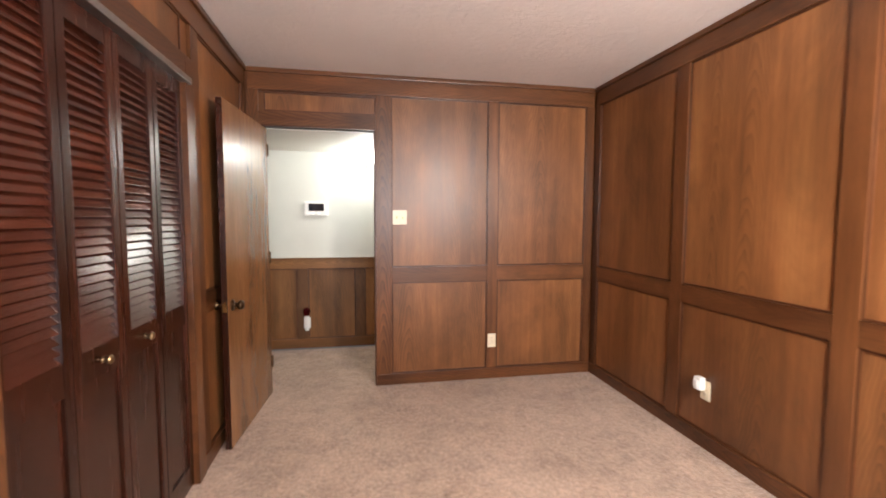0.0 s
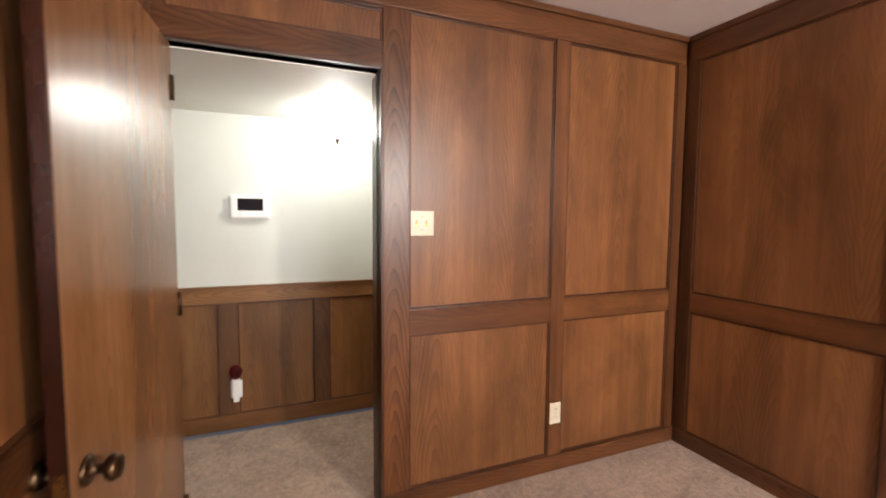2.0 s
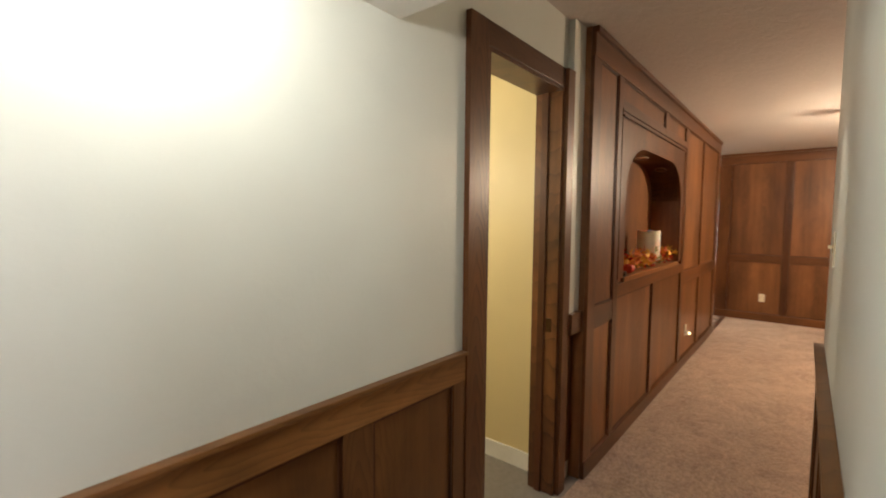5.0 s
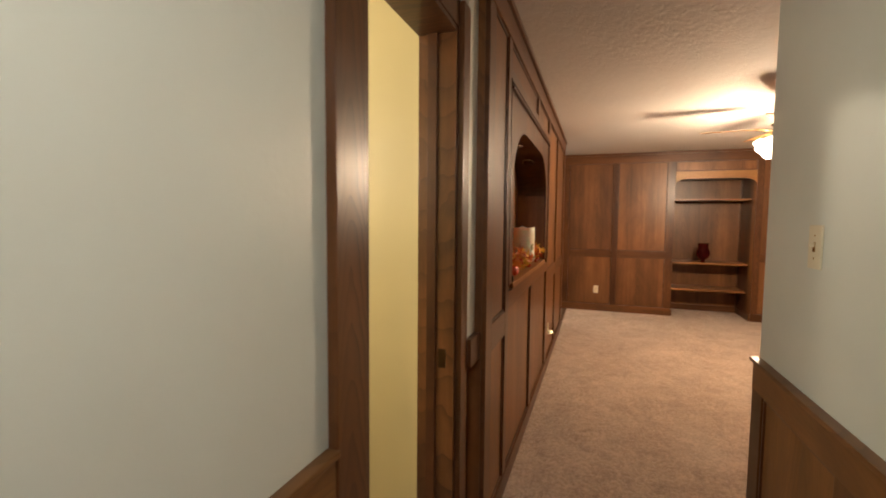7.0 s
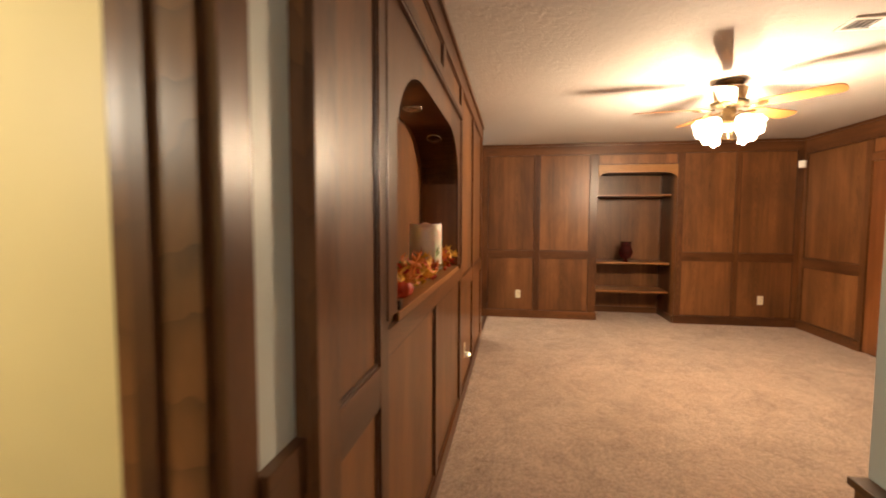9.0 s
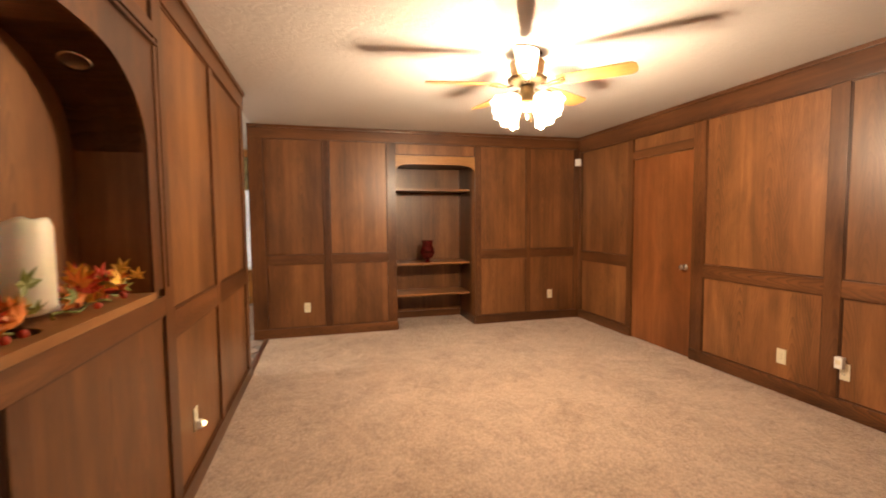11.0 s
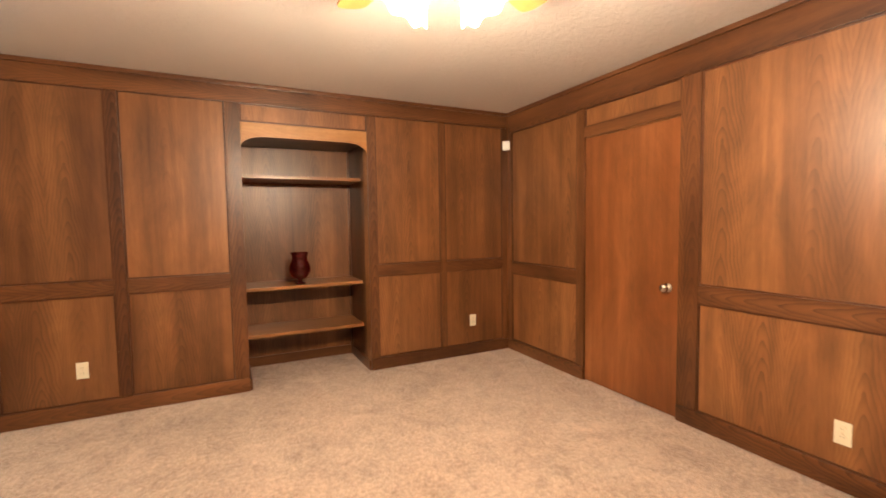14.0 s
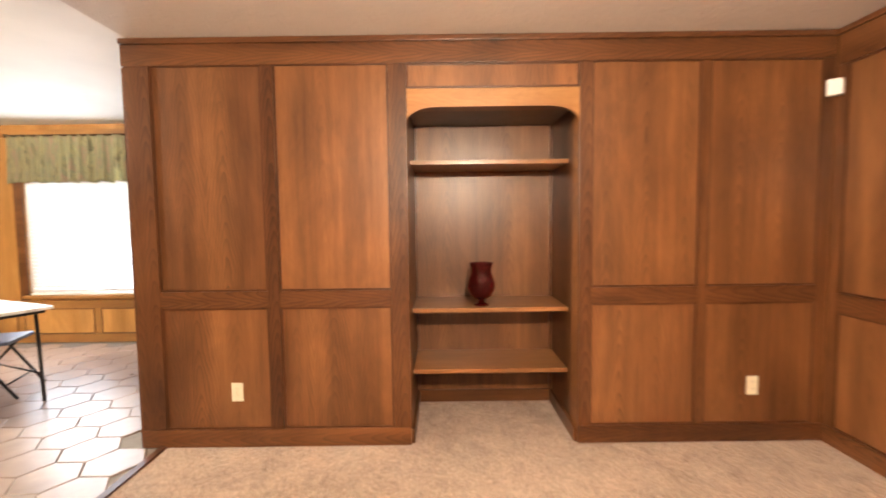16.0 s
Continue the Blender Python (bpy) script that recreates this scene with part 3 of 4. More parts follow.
wall = structure("wall_study_outside", core([(-3.06, -0.01, 0.018, 0, CF)]), panel_v, "brown oak panelled wall of the family room", "wall", side(1.96, 0, -90))
panelled(wall, neg([(2.1, 3.0), (1.1, 2.0), (0.1, 1.0)]), (0.81, 0.92), 0.11, 2.27, CF, neg([(3.0, 3.062), (2.0, 2.1), (1.0, 1.1)]))
baseboard(wall, -3.06, -0.1, 0.11)
crown(wall, -3.06, -0.1, 2.27, CF)

# bookcase wall with its arched niche
N0, N1, ND = 1.58, 2.594, 0.64
BE = 4.235
wall = structure("wall_bookcase", core([(-0.05, N0, 0.12, 0, CF), (N1, BE, 0.12, 0, CF), (N0, N1, 0.12, 2.04, CF)]), panel_v,
                 "brown oak panelled wall with an arched bookcase niche", "wall", side(BX, 0, 90))
panelled(wall, [(3.445, 4.09), (2.70, 3.372), (0.868, 1.505), (0.155, 0.815)], (0.86, 0.96), 0.11, 2.29, CF,
         [(4.09, BE), (3.372, 3.445), (N1, 2.70), (1.505, N0), (0.815, 0.868), (0.095, 0.155)])
panel(wall, N0 + 0.0, N1 - 0.0, 2.145, 2.285)
pts = [(N0 + 0.001, 2.14), (N0 + 0.001, 1.945)]
for i in range(9):
    t = math.pi / 2 * i / 8
    pts.append((N0 + 0.18 - 0.178 * math.cos(t), 1.95 + 0.085 * math.sin(t)))
for i in range(9):
    t = math.pi / 2 * (1 - i / 8)
    pts.append((N1 - 0.18 + 0.178 * math.cos(t), 1.95 + 0.085 * math.sin(t)))
pts += [(N1 - 0.001, 1.945), (N1 - 0.001, 2.14)]
part("arch_board", bm_prism(pts, 0.0, 0.016), light_h, wall, "lighter oak arch board")
baseboard(wall, 0.095, N0, 0.11)
baseboard(wall, N1, BE, 0.11)
crown(wall, 0.10, BE + 0.012, 2.285, CF)
part("end_board", bm_box(BE, BE + 0.012, -0.12, 0.02, 0, CF - 0.16), stile_v, wall)
for a, b in ((N0 - 0.03, N0), (N1, N1 + 0.03)):
    part("niche_side", bm_box(a, b, -ND, -0.121, 0, 2.2), stile_v, wall)
part("niche_back", bm_box(N0 - 0.03, N1 + 0.03, -ND - 0.02, -ND, 0, 2.2), panel_v, wall)
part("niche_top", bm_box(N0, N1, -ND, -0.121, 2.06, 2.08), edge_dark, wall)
for a, b in ((N0, N0 + 0.018), (N1 - 0.018, N1)):
    part("niche_batten", bm_box(a, b, -ND, -ND + 0.02, 0.1, 2.06, 0.002), stile_v, wall)
    part("niche_base", bm_box(a, a + 0.018, -ND + 0.02, 0.0, 0.0, 0.09, 0.003), stile_v, wall)
part("niche_base", bm_box(N0 + 0.018, N1 - 0.018, -ND, -ND + 0.02, 0.0, 0.09, 0.003), rail_h, wall)
for z in (1.755, 0.80, 0.395):
    part("shelf", bm_box(N0 + 0.002, N1 - 0.002, -ND + 0.001, -0.2, z - 0.028, z, 0.003), shelf_w, wall, "bare brown wooden shelf board")

# wall with the slab door
D0, D1, FH = 5.546, 6.388, 2.0
wall = structure("wall_slab_door", core([(1.95, D0, 0.12, 0, CF), (D1, 7.55, 0.12, 0, CF), (D0, D1, 0.12, FH, CF)]), panel_v,
                 "brown oak panelled wall with a flush door", "wall", side(0, DY, 0))
panelled(wall, [(6.475, 7.405), (4.395, 5.41), (3.28, 4.285), (2.12, 3.17)], (0.805, 0.92), 0.11, 2.235, CF,
         [(7.405, 7.465), (D1, 6.475), (5.41, D0), (4.285, 4.395), (3.17, 3.28), (2.02, 2.12)])
rail(wall, D0, D1, FH + 0.006, 2.085)
panel(wall, D0, D1, 2.085, 2.235)
baseboard(wall, 2.02, D0 - 0.002, 0.11)
baseboard(wall, D1 + 0.002, 7.465, 0.11)
crown(wall, 2.02, 7.45, 2.235, CF)
# added unseen board, its dark colour standing for shade behind the door
structure("closet_behind_door", [(5.3, 6.6, -0.9, -0.85, 0, 2.44)], shade_brown, "added board coloured dark as shade behind the flush door", "wall")

# ---- dining room and kitchen ----
WX = 9.95
U0, U1 = 4.40, 5.76
W0, W1, WB, WT = 5.80, 7.22, 0.56, 2.36
V0, V1 = 7.72, 8.42
wall = structure("wall_dining_window", core([(3.0, U0, 0.12, 0, 2.6), (U1, W0, 0.12, 0, 2.6), (U0, U1, 0.12, 0, WB), (U0, U1, 0.12, WT, 2.6), (W1, V0, 0.12, 0, 2.6), (V1, 8.8, 0.12, 0, 2.6), (W0, W1, 0.12, 0, WB), (W0, W1, 0.12, WT, 2.6),
                                             (V0, V1, 0.12, 0, WB), (V0, V1, 0.12, WT, 2.6)]), golden, "golden-brown panelled dining wall", "wall", side(WX, 0, 90))
for a, b in ((3.9, 4.75), (4.83, 5.62), (5.70, 6.40), (6.48, 7.3), (7.38, 8.5)):
    panel(wall, a, b, 0.1, WB - 0.16, golden)
rail(wall, 3.5, 8.5, WB - 0.16, WB - 0.06, golden_h)
for a, b in ((U0 - 0.1, U0), (U1, W0), (W1, W1 + 0.1), (V0 - 0.1, V0), (V1, V1 + 0.1)):
    stile(wall, a, b, WB - 0.06, WT, rail_h)
baseboard(wall, 3.5, 8.6, 0.1, golden_h)
rail(wall, 3.5, 8.6, WT + 0.01, WT + 0.1, golden_h)
window("window_2", side(WX, W0, 90) @ pose(0, 0, WB), W1 - W0, WT - WB, "white sash window of the dining room")
window("window_4", side(WX, U0, 90) @ pose(0, 0, WB), U1 - U0, WT - WB, "white sash window of the dining room")
window("window_3", side(WX, V0, 90) @ pose(0, 0, WB), V1 - V0, WT - WB, "narrow white sash window of the dining room")
solid("backdrop_dining", bm_box(12.0, 12.1, 2.0, 11.0, -0.1, 4.5), daylight, "bright overcast daylight outside the windows", "backdrop", "structure")
wall = structure("wall_kitchen_north", core([(-10.0, -1.9, 0.12, 0, 2.6)]), golden, "golden-brown panelled kitchen wall", "wall", side(0, 8.7, 180))
for k in range(6):
    a = -9.85 + 1.3 * k
    panel(wall, a, a + 1.2, 0.1, 0.8, golden)
    panel(wall, a, a + 1.2, 0.9, 2.3, golden)
rail(wall, -9.9, -2.0, 0.8, 0.9, golden_h)
rail(wall, -9.9, -2.0, 2.3, 2.5, golden_h)
structure("wall_kitchen_west", [(1.8, 1.899, 6.7, 8.7, 0, 2.6), (1.901, 1.96, 4.35, 8.7, 0, 2.6)], golden, "golden-brown kitchen wall", "wall")
structure("wall_dining_south", [(7.62, 10.07, 3.0, 3.1, 0, 2.6)], golden, "golden-brown dining wall", "wall")
structure("floor_tile_bed", [(1.9, 10.0, 4.105, 8.7, -0.1, -0.008), (7.49, 10.0, 3.1, 4.105, -0.1, -0.008)], grout, "dark grout bed of the tile floor", "floor")
# ---- tiles of the dining floor ----
TR = 0.169
bm = bmesh.new()
low = [bm.verts.new((TR * math.sin(math.pi / 3 * k), TR * math.cos(math.pi / 3 * k), 0)) for k in range(6)]
mid = [bm.verts.new((v.co.x, v.co.y, 0.008)) for v in low]
high = [bm.verts.new((v.co.x * 0.965, v.co.y * 0.965, 0.0105)) for v in low]
for p, q in ((low, mid), (mid, high)):
    for k in range(6):
        bm.faces.new((p[k], q[k], q[(k + 1) % 6], p[(k + 1) % 6]))
bm.faces.new(high[::-1])
bmesh.ops.recalc_face_normals(bm, faces=bm.faces[:])
tile_mesh = mesh_of("tile", bm, tile_mat)
bed = bpy.data.objects["floor_tile_bed"]
col = 0
y = 4.30
while y < 8.6:
    x = 6.42 + (0.149 if col % 2 else 0.0)
    while x < 9.82:
        if not (y < 4.5 and 7.35 < x < 7.75):
            t = new("tile", tile_mesh)
            t.parent = bed
            t.matrix_basis = pose(x, y, -0.0085 + random.uniform(0, 0.001), 0, 0, 60 * random.randint(0, 5))
        x += 0.298
    y += 0.258
    col += 1
part("tile_remainder", bm_box(2.0, 6.25, 4.36, 8.65, -0.0075, 0.0015), tile_mat, bed)
structure("threshold", [(KE + 0.012, BX + 0.12, KW - 0.012, KW + 0.03, -0.005, 0.012)], edge_dark, "dark wooden threshold strip at the carpet edge", "threshold")


# ---- doors ----
def knob(parent, m, mat, lever=False):
    part("knob_rose", bm_lathe([(0.0, 0.0), (0.032, 0.0), (0.033, 0.004), (0.026, 0.009), (0.012, 0.011), (0.011, 0.03), (0.018, 0.034), (0.027, 0.042), (0.029, 0.052), (0.024, 0.062), (0.0, 0.066)], 28),
         mat, parent, "", True, m)


def bifold_leaf(m, with_knob, knob_side):
    w, h = 0.293, 1.995
    leaf = thing("bifold_door", m, "dark red mahogany louvred bifold closet door", "closet door", "closet doors")
    t = 0.028
    for a in (0.0, w - 0.042):
        part("stile", bm_box(-t, 0, a, a + 0.042, 0.0, h, 0.004), closet_wood, leaf)
    for z0, z1 in ((0.0, 0.11), (0.825, 0.925), (h - 0.075, h)):
        part("rail", bm_box(-t + 0.001, -0.001, 0.042, w - 0.042, z0, z1, 0.002), closet_wood, leaf)
    part("lower_panel", bm_box(-t + 0.006, -0.010, 0.042, w - 0.042, 0.11, 0.825), closet_wood, leaf)
    n = 33
    step = (h - 0.075 - 0.925) / n
    bm = bm_box(-0.021, 0.021, 0.0405, w - 0.0405, -0.0032, 0.0032, 0.0015)
    me = mesh_of("slat", bm, slat_wood)
    for k in range(n):
        s = new("slat", me)
        s.parent = leaf
        s.matrix_basis = pose(-t / 2, 0, 0.925 + step * (k + 0.5), 0, 66, 0)
    if with_knob:
        y = w / 2
        part("knob", bm_lathe([(0.0, 0), (0.012, 0), (0.009, 0.004), (0.007, 0.012), (0.014, 0.018), (0.016, 0.024), (0.012, 0.03), (0.0, 0.032)], 20), antique, leaf,
             "small aged brass knob", True, pose(0.0, y, 0.876, 0, 90, 0))
    return leaf


for k in range(4):
    bifold_leaf(pose(LX + 0.004, C0 + 0.004 + 0.2965 * k, 0.012), k in (1, 2), 1 if k == 1 else -1)

door = thing("door_1", pose(-0.80, 2.962, 0.012) @ pose(0, 0, 0, 0, 0, 85.3 + 180), "open brown wooden flush study door", "door", kind="structure")
DW = 0.845
part("door_leaf", bm_box(0, DW, -0.035, 0.0, 0, 2.005, 0.002), study_slab, door)
part("door_edge", bm_box(DW, DW + 0.004, -0.034, -0.001, 0, 2.005, 0.001), closet_wood, door)
knob(door, pose(DW - 0.065, 0.0, 0.835, -90, 0, 0), bronze)
knob(door, pose(DW - 0.065, -0.035, 0.835, 90, 0, 0), bronze)
part("latch_plate", bm_box(DW + 0.004, DW + 0.0055, -0.029, -0.006, 0.805, 0.865, 0.0005), brass, door)
for z in (0.2, 1.0, 1.8):
    part("hinge", bm_lathe([(0, 0), (0.006, 0), (0.006, 0.09), (0, 0.09)], 12), bronze, door, "", True, pose(-0.006, 0.004, z))

door = thing("door_2", pose(D0 + 0.004, DY, 0.01), "closed reddish-brown flush birch door", "door", kind="structure")
part("door_leaf", bm_box(0, D1 - D0 - 0.008, -0.036, 0.004, 0, FH - 0.014, 0.002), slab_wood, door)
knob(door, pose(0.075, 0.004, 0.865, -90, 0, 0), nickel)


# ---- switches, outlets and small fixtures on the walls ----
def plate(m, label, gangs=1, kind="switch", mat=None):
    w, h = (0.07, 0.115) if gangs == 1 else (0.116, 0.115)
    name = "light_switch" if kind == "switch" else "wall_outlet"
    ob = thing(name, m, label, "light switch" if kind == "switch" else "outlet", "switches and outlets")
    part("cover_plate", bm_box(-w / 2, w / 2, 0.0, 0.006, -h / 2, h / 2, 0.0025), mat or ivory, ob)
    for g in range(gangs):
        u = 0.0 if gangs == 1 else (-0.023 + 0.046 * g)
        if kind == "switch":
            part("toggle_slot", bm_box(u - 0.006, u + 0.006, 0.006, 0.0075, -0.013, 0.013), brass, ob)
            part("toggle", bm_box(u - 0.004, u + 0.004, 0.006, 0.018, 0.0, 0.011, 0.0015), mat or ivory, ob)
        else:
            for z in (-0.02, 0.02):
                part("socket", bm_lathe([(0, 0.006), (0.0165, 0.006), (0.0165, 0.0085), (0, 0.0085)], 20), mat or ivory, ob, "", False, pose(0, 0, z, -90, 0, 0))
                for x in (-0.006, 0.006):
                    part("slot", bm_box(x - 0.001, x + 0.001, 0.0085, 0.009, z - 0.002, z + 0.006), black_plastic, ob)
    for z in ((-0.03, 0.03) if kind == "switch" else (0.0,)):
        part("screw", bm_lathe([(0, 0), (0.003, 0), (0.002, 0.0012), (0, 0.0014)], 10), brass, ob, "", True, pose(0, 0.006, z, -90, 0, 0))
    return ob


plate(side(0.186, 3.0 - 0.0062, 180) @ pose(0, 0, 1.3625), "ivory two-gang toggle switch on oak panelling", 2)
plate(side(0.958, 3.0 - 0.0202, 180) @ pose(0, 0, 0.328), "ivory duplex outlet on an oak stile", 1, "outlet")
plate(side(1.88 - 0.0062, 1.665, 90) @ pose(0, 0, 0.345), "ivory duplex outlet with a charger plugged in", 1, "outlet")
plate(side(1.62, HS, 0) @ pose(0, 0, 1.345), "ivory toggle switch on the cream hallway wall", 1)
plate(side(1.85, 5.02, 90) @ pose(0, 0, 1.325), "white two-gang switch on the yellow wall", 2, mat=white_plastic)
plate(side(BX - 0.0062, 3.655, 90) @ pose(0, 0, 0.34), "ivory duplex outlet low on the bookcase wall", 1, "outlet")
plate(side(BX - 0.0062, 0.515, 90) @ pose(0, 0, 0.345), "ivory duplex outlet low on the bookcase wall", 1, "outlet")
plate(side(4.672, DY + 0.0062, 0) @ pose(0, 0, 0.285), "ivory duplex outlet low in an oak panel", 1, "outlet")
plate(side(4.25, DY + 0.0062, 0) @ pose(0, 0, 0.305), "ivory duplex outlet with a white adapter", 1, "outlet")
plate(side(4.60, KW - 0.0062, 180) @ pose(0, 0, 0.34), "ivory outlet below the arched wall panels", 1, "outlet")
plate(side(-0.67, HN - 0.018, 180) @ pose(0, 0, 0.27), "white outlet on the dark hallway wainscot", 1, "outlet", white_plastic)

ob = thing("phone_charger", side(1.88 - 0.0155, 1.685, 90) @ pose(0, 0, 0.377), "white plug-in charger in the outlet", "charger")
part("body", bm_box(-0.025, 0.025, 0, 0.04, -0.03, 0.045, 0.006), white_plastic, ob)
part("cap", bm_box(-0.016, 0.016, 0.04, 0.05, -0.02, 0.03, 0.004), white_plastic, ob)
part("side_plug", bm_box(0.025, 0.042, 0.005, 0.03, -0.02, 0.012, 0.004), white_plastic, ob)
ob = thing("plug_adapter", side(4.263, DY + 0.0155, 0) @ pose(0, 0, 0.355), "white rounded plug-in adapter", "adapter")
part("body", bm_box(-0.026, 0.026, 0, 0.035, -0.03, 0.05, 0.009), white_plastic, ob)
part("vent_grille", bm_box(-0.016, 0.016, 0.035, 0.0365, 0.0, 0.03), ivory, ob)
ob = thing("air_freshener", side(-0.67, HN - 0.0270, 180) @ pose(0, 0, 0.30), "white plug-in air freshener with a red bottle", "air freshener")
part("body", bm_box(-0.024, 0.024, 0, 0.04, -0.07, 0.05, 0.008), white_plastic, ob)
part("bottle", bm_lathe([(0, 0.05), (0.02, 0.05), (0.034, 0.075), (0.04, 0.10), (0.03, 0.125), (0.012, 0.135), (0, 0.137)], 20), red_glass, ob, "dark red glass bottle", True, pose(0, 0.03, 0))
part("base", bm_box(-0.018, 0.018, 0.003, 0.03, -0.105, -0.07, 0.004), white_plastic, ob)
ob = thing("night_light", side(4.60, KW - 0.0153, 180) @ pose(0, 0, 0.315), "small glowing amber night light in the outlet", "night light")
part("body", bm_box(-0.018, 0.018, 0, 0.025, -0.025, 0.015, 0.004), white_plastic, ob)
part("lens", bm_lathe([(0, 0), (0.014, 0), (0.013, 0.012), (0.006, 0.018), (0, 0.019)], 16), night_light, ob, "glowing amber lens", True, pose(0, 0.025, -0.004, -90, 0, 0))

ob = thing("thermostat", side(-0.562, HN, 180) @ pose(0, 0, 1.452), "white wall thermostat panel with a dark screen", "thermostat")
part("housing", bm_box(-0.118, 0.118, 0, 0.028, -0.074, 0.074, 0.012), white_plastic, ob)
part("screen", bm_box(-0.075, 0.075, 0.0275, 0.0292, -0.026, 0.05, 0.001), screen_mat, ob, "dark glossy screen")
for u in (0.03, -0.03):
    part("indicator", bm_box(u - 0.011, u + 0.011, 0.0275, 0.029, -0.053, -0.045, 0.0006), led, ob, "small glowing key")

ob = thing("motion_sensor", pose(BX - 0.06, DY + 0.06, 2.105, 0, 0, 45), "small white motion sensor in the corner", "motion sensor")
part("housing", bm_box(-0.036, 0.036, -0.022, 0.03, -0.045, 0.045, 0.008), white_plastic, ob)
part("lens", bm_box(-0.022, 0.022, 0.03, 0.034, -0.035, 0.005, 0.003), white_trim, ob)

# ---- ceiling fixtures ----
ob = thing("ceiling_light", pose(-0.06, 3.83, 2.03), "lit white glass dome ceiling light with a finial", "ceiling light")
part("base_pan", bm_lathe([(0, 0), (0.12, 0), (0.12, -0.012), (0.105, -0.02), (0, -0.02)], 36), brass, ob, "", True)
p = part("shade", bm_lathe([(0.150, -0.02), (0.158, -0.045), (0.148, -0.085), (0.118, -0.122), (0.07, -0.148), (0.02, -0.16), (0.012, -0.16), (0.012, -0.156), (0.066, -0.144), (0.114, -0.118), (0.143, -0.083), (0.153, -0.045), (0.146, -0.02)], 40, ripple=0.0), dome_glass, ob, "glowing white glass dome", True)
p.visible_shadow = False
part("finial", bm_lathe([(0, -0.158), (0.016, -0.16), (0.018, -0.168), (0.009, -0.176), (0.012, -0.184), (0.006, -0.196), (0, -0.2)], 20), nickel, ob, "small metal finial", True)

ob = thing("ceiling_fan", pose(FAN[0], FAN[1], CF), "antique-brass ceiling fan with oak blades and lit shades", "ceiling fan")
part("canopy", bm_lathe([(0, 0), (0.095, 0), (0.098, -0.008), (0.088, -0.018), (0.085, -0.045), (0.0, -0.045)], 40), bronze, ob, "dark bronze ceiling canopy", True)
DROP = -0.045
part("motor_housing", bm_lathe([(0.0, -0.046), (0.085, -0.046), (0.112, -0.056), (0.118, -0.064), (0.113, -0.072), (0.108, -0.11), (0.099, -0.15), (0.0, -0.15)], 48), fan_brass, ob, "bright polished brass motor housing", True)
part("motor_collar", bm_lathe([(0.0, -0.1505), (0.1, -0.1505), (0.122, -0.158), (0.128, -0.17), (0.116, -0.184), (0.085, -0.196), (0.05, -0.2045), (0.0, -0.2045)], 56, ripple=0.035, lobes=14), antique, ob, "scalloped antique brass collar", True)
part("light_kit_hub", bm_lathe([(r, z - DROP) for r, z in ((0.0, -0.25), (0.04, -0.25), (0.048, -0.27), (0.045, -0.33), (0.07, -0.35), (0.075, -0.37), (0.05, -0.395), (0.025, -0.42), (0.0, -0.425))], 32), antique, ob, "", True)
part("finial", bm_lathe([(r, z - DROP) for r, z in ((0, -0.425), (0.013, -0.43), (0.017, -0.442), (0.008, -0.455), (0.01, -0.465), (0, -0.475))], 16), antique, ob, "", True)
bm = bmesh.new()
HALF = ((0.2, 0.05), (0.26, 0.058), (0.34, 0.062), (0.45, 0.066), (0.56, 0.069), (0.635, 0.069), (0.655, 0.063), (0.672, 0.046), (0.679, 0.022))
outline = [(x, y) for x, y in HALF] + [(x, -y) for x, y in HALF[::-1]]
up = [bm.verts.new((x, y, 0.003)) for x, y in outline]
dn = [bm.verts.new((x, y, -0.003)) for x, y in outline]
bm.faces.new(up)
bm.faces.new(dn[::-1])
for i in range(len(outline)):
    j = (i + 1) % len(outline)
    bm.faces.new((up[j], up[i], dn[i], dn[j]))
bmesh.ops.recalc_face_normals(bm, faces=bm.faces[:])
blade_mesh = mesh_of("blade", bm, blade_wood)
bm = bm_tube([(0.10, 0.0, -0.01), (0.14, 0.02, -0.022), (0.18, 0.028, -0.012), (0.235, 0.03, -0.005)], 0.007)
join(bm, bm_tube([(0.10, 0.0, -0.01), (0.14, -0.02, -0.022), (0.18, -0.028, -0.012), (0.235, -0.03, -0.005)], 0.007))
bm_box(0.2, 0.25, -0.038, 0.038, -0.009, -0.0035, 0.002, bm)
arm_mesh = mesh_of("blade_arm", bm, antique, True)
for k in range(5):
    turn = pose(0, 0, -0.245 - DROP, 0, 0, 10 + 72 * k)
    for nm, me, lab in (("blade_arm", arm_mesh, ""), ("blade", blade_mesh, "honey oak fan blade")):
        p = new(nm, me)
        p.parent = ob
        p.matrix_basis = turn @ pose(0, 0, 0.0, -12 if nm == "blade" else 0, 0, 0)
        if lab:
            p["label"] = lab
prof = [(0.026, 0.0), (0.034, -0.012), (0.05, -0.035), (0.058, -0.065), (0.066, -0.09), (0.083, -0.115), (0.087, -0.122)]
prof += [(r - 0.003, z) for r, z in prof[::-1]]
bm = bmesh.new()
steps, rings = 48, []
for r, z in prof:
    f = max(0.0, (-z - 0.07) / 0.052)
    rings.append([bm.verts.new(((r * (1 + 0.05 * f * math.cos(8 * a))) * math.cos(a), (r * (1 + 0.05 * f * math.cos(8 * a))) * math.sin(a), z - 0.006 * f * math.cos(8 * a)))
                  for a in (2 * math.pi * i / steps for i in range(steps))])
for p, q in zip(rings, rings[1:]):
    for i in range(steps):
        bm.faces.new((p[i], p[(i + 1) % steps], q[(i + 1) % steps], q[i]))
bmesh.ops.recalc_face_normals(bm, faces=bm.faces[:])
shade_mesh = mesh_of("glass_shade", bm, shade_glass, True)
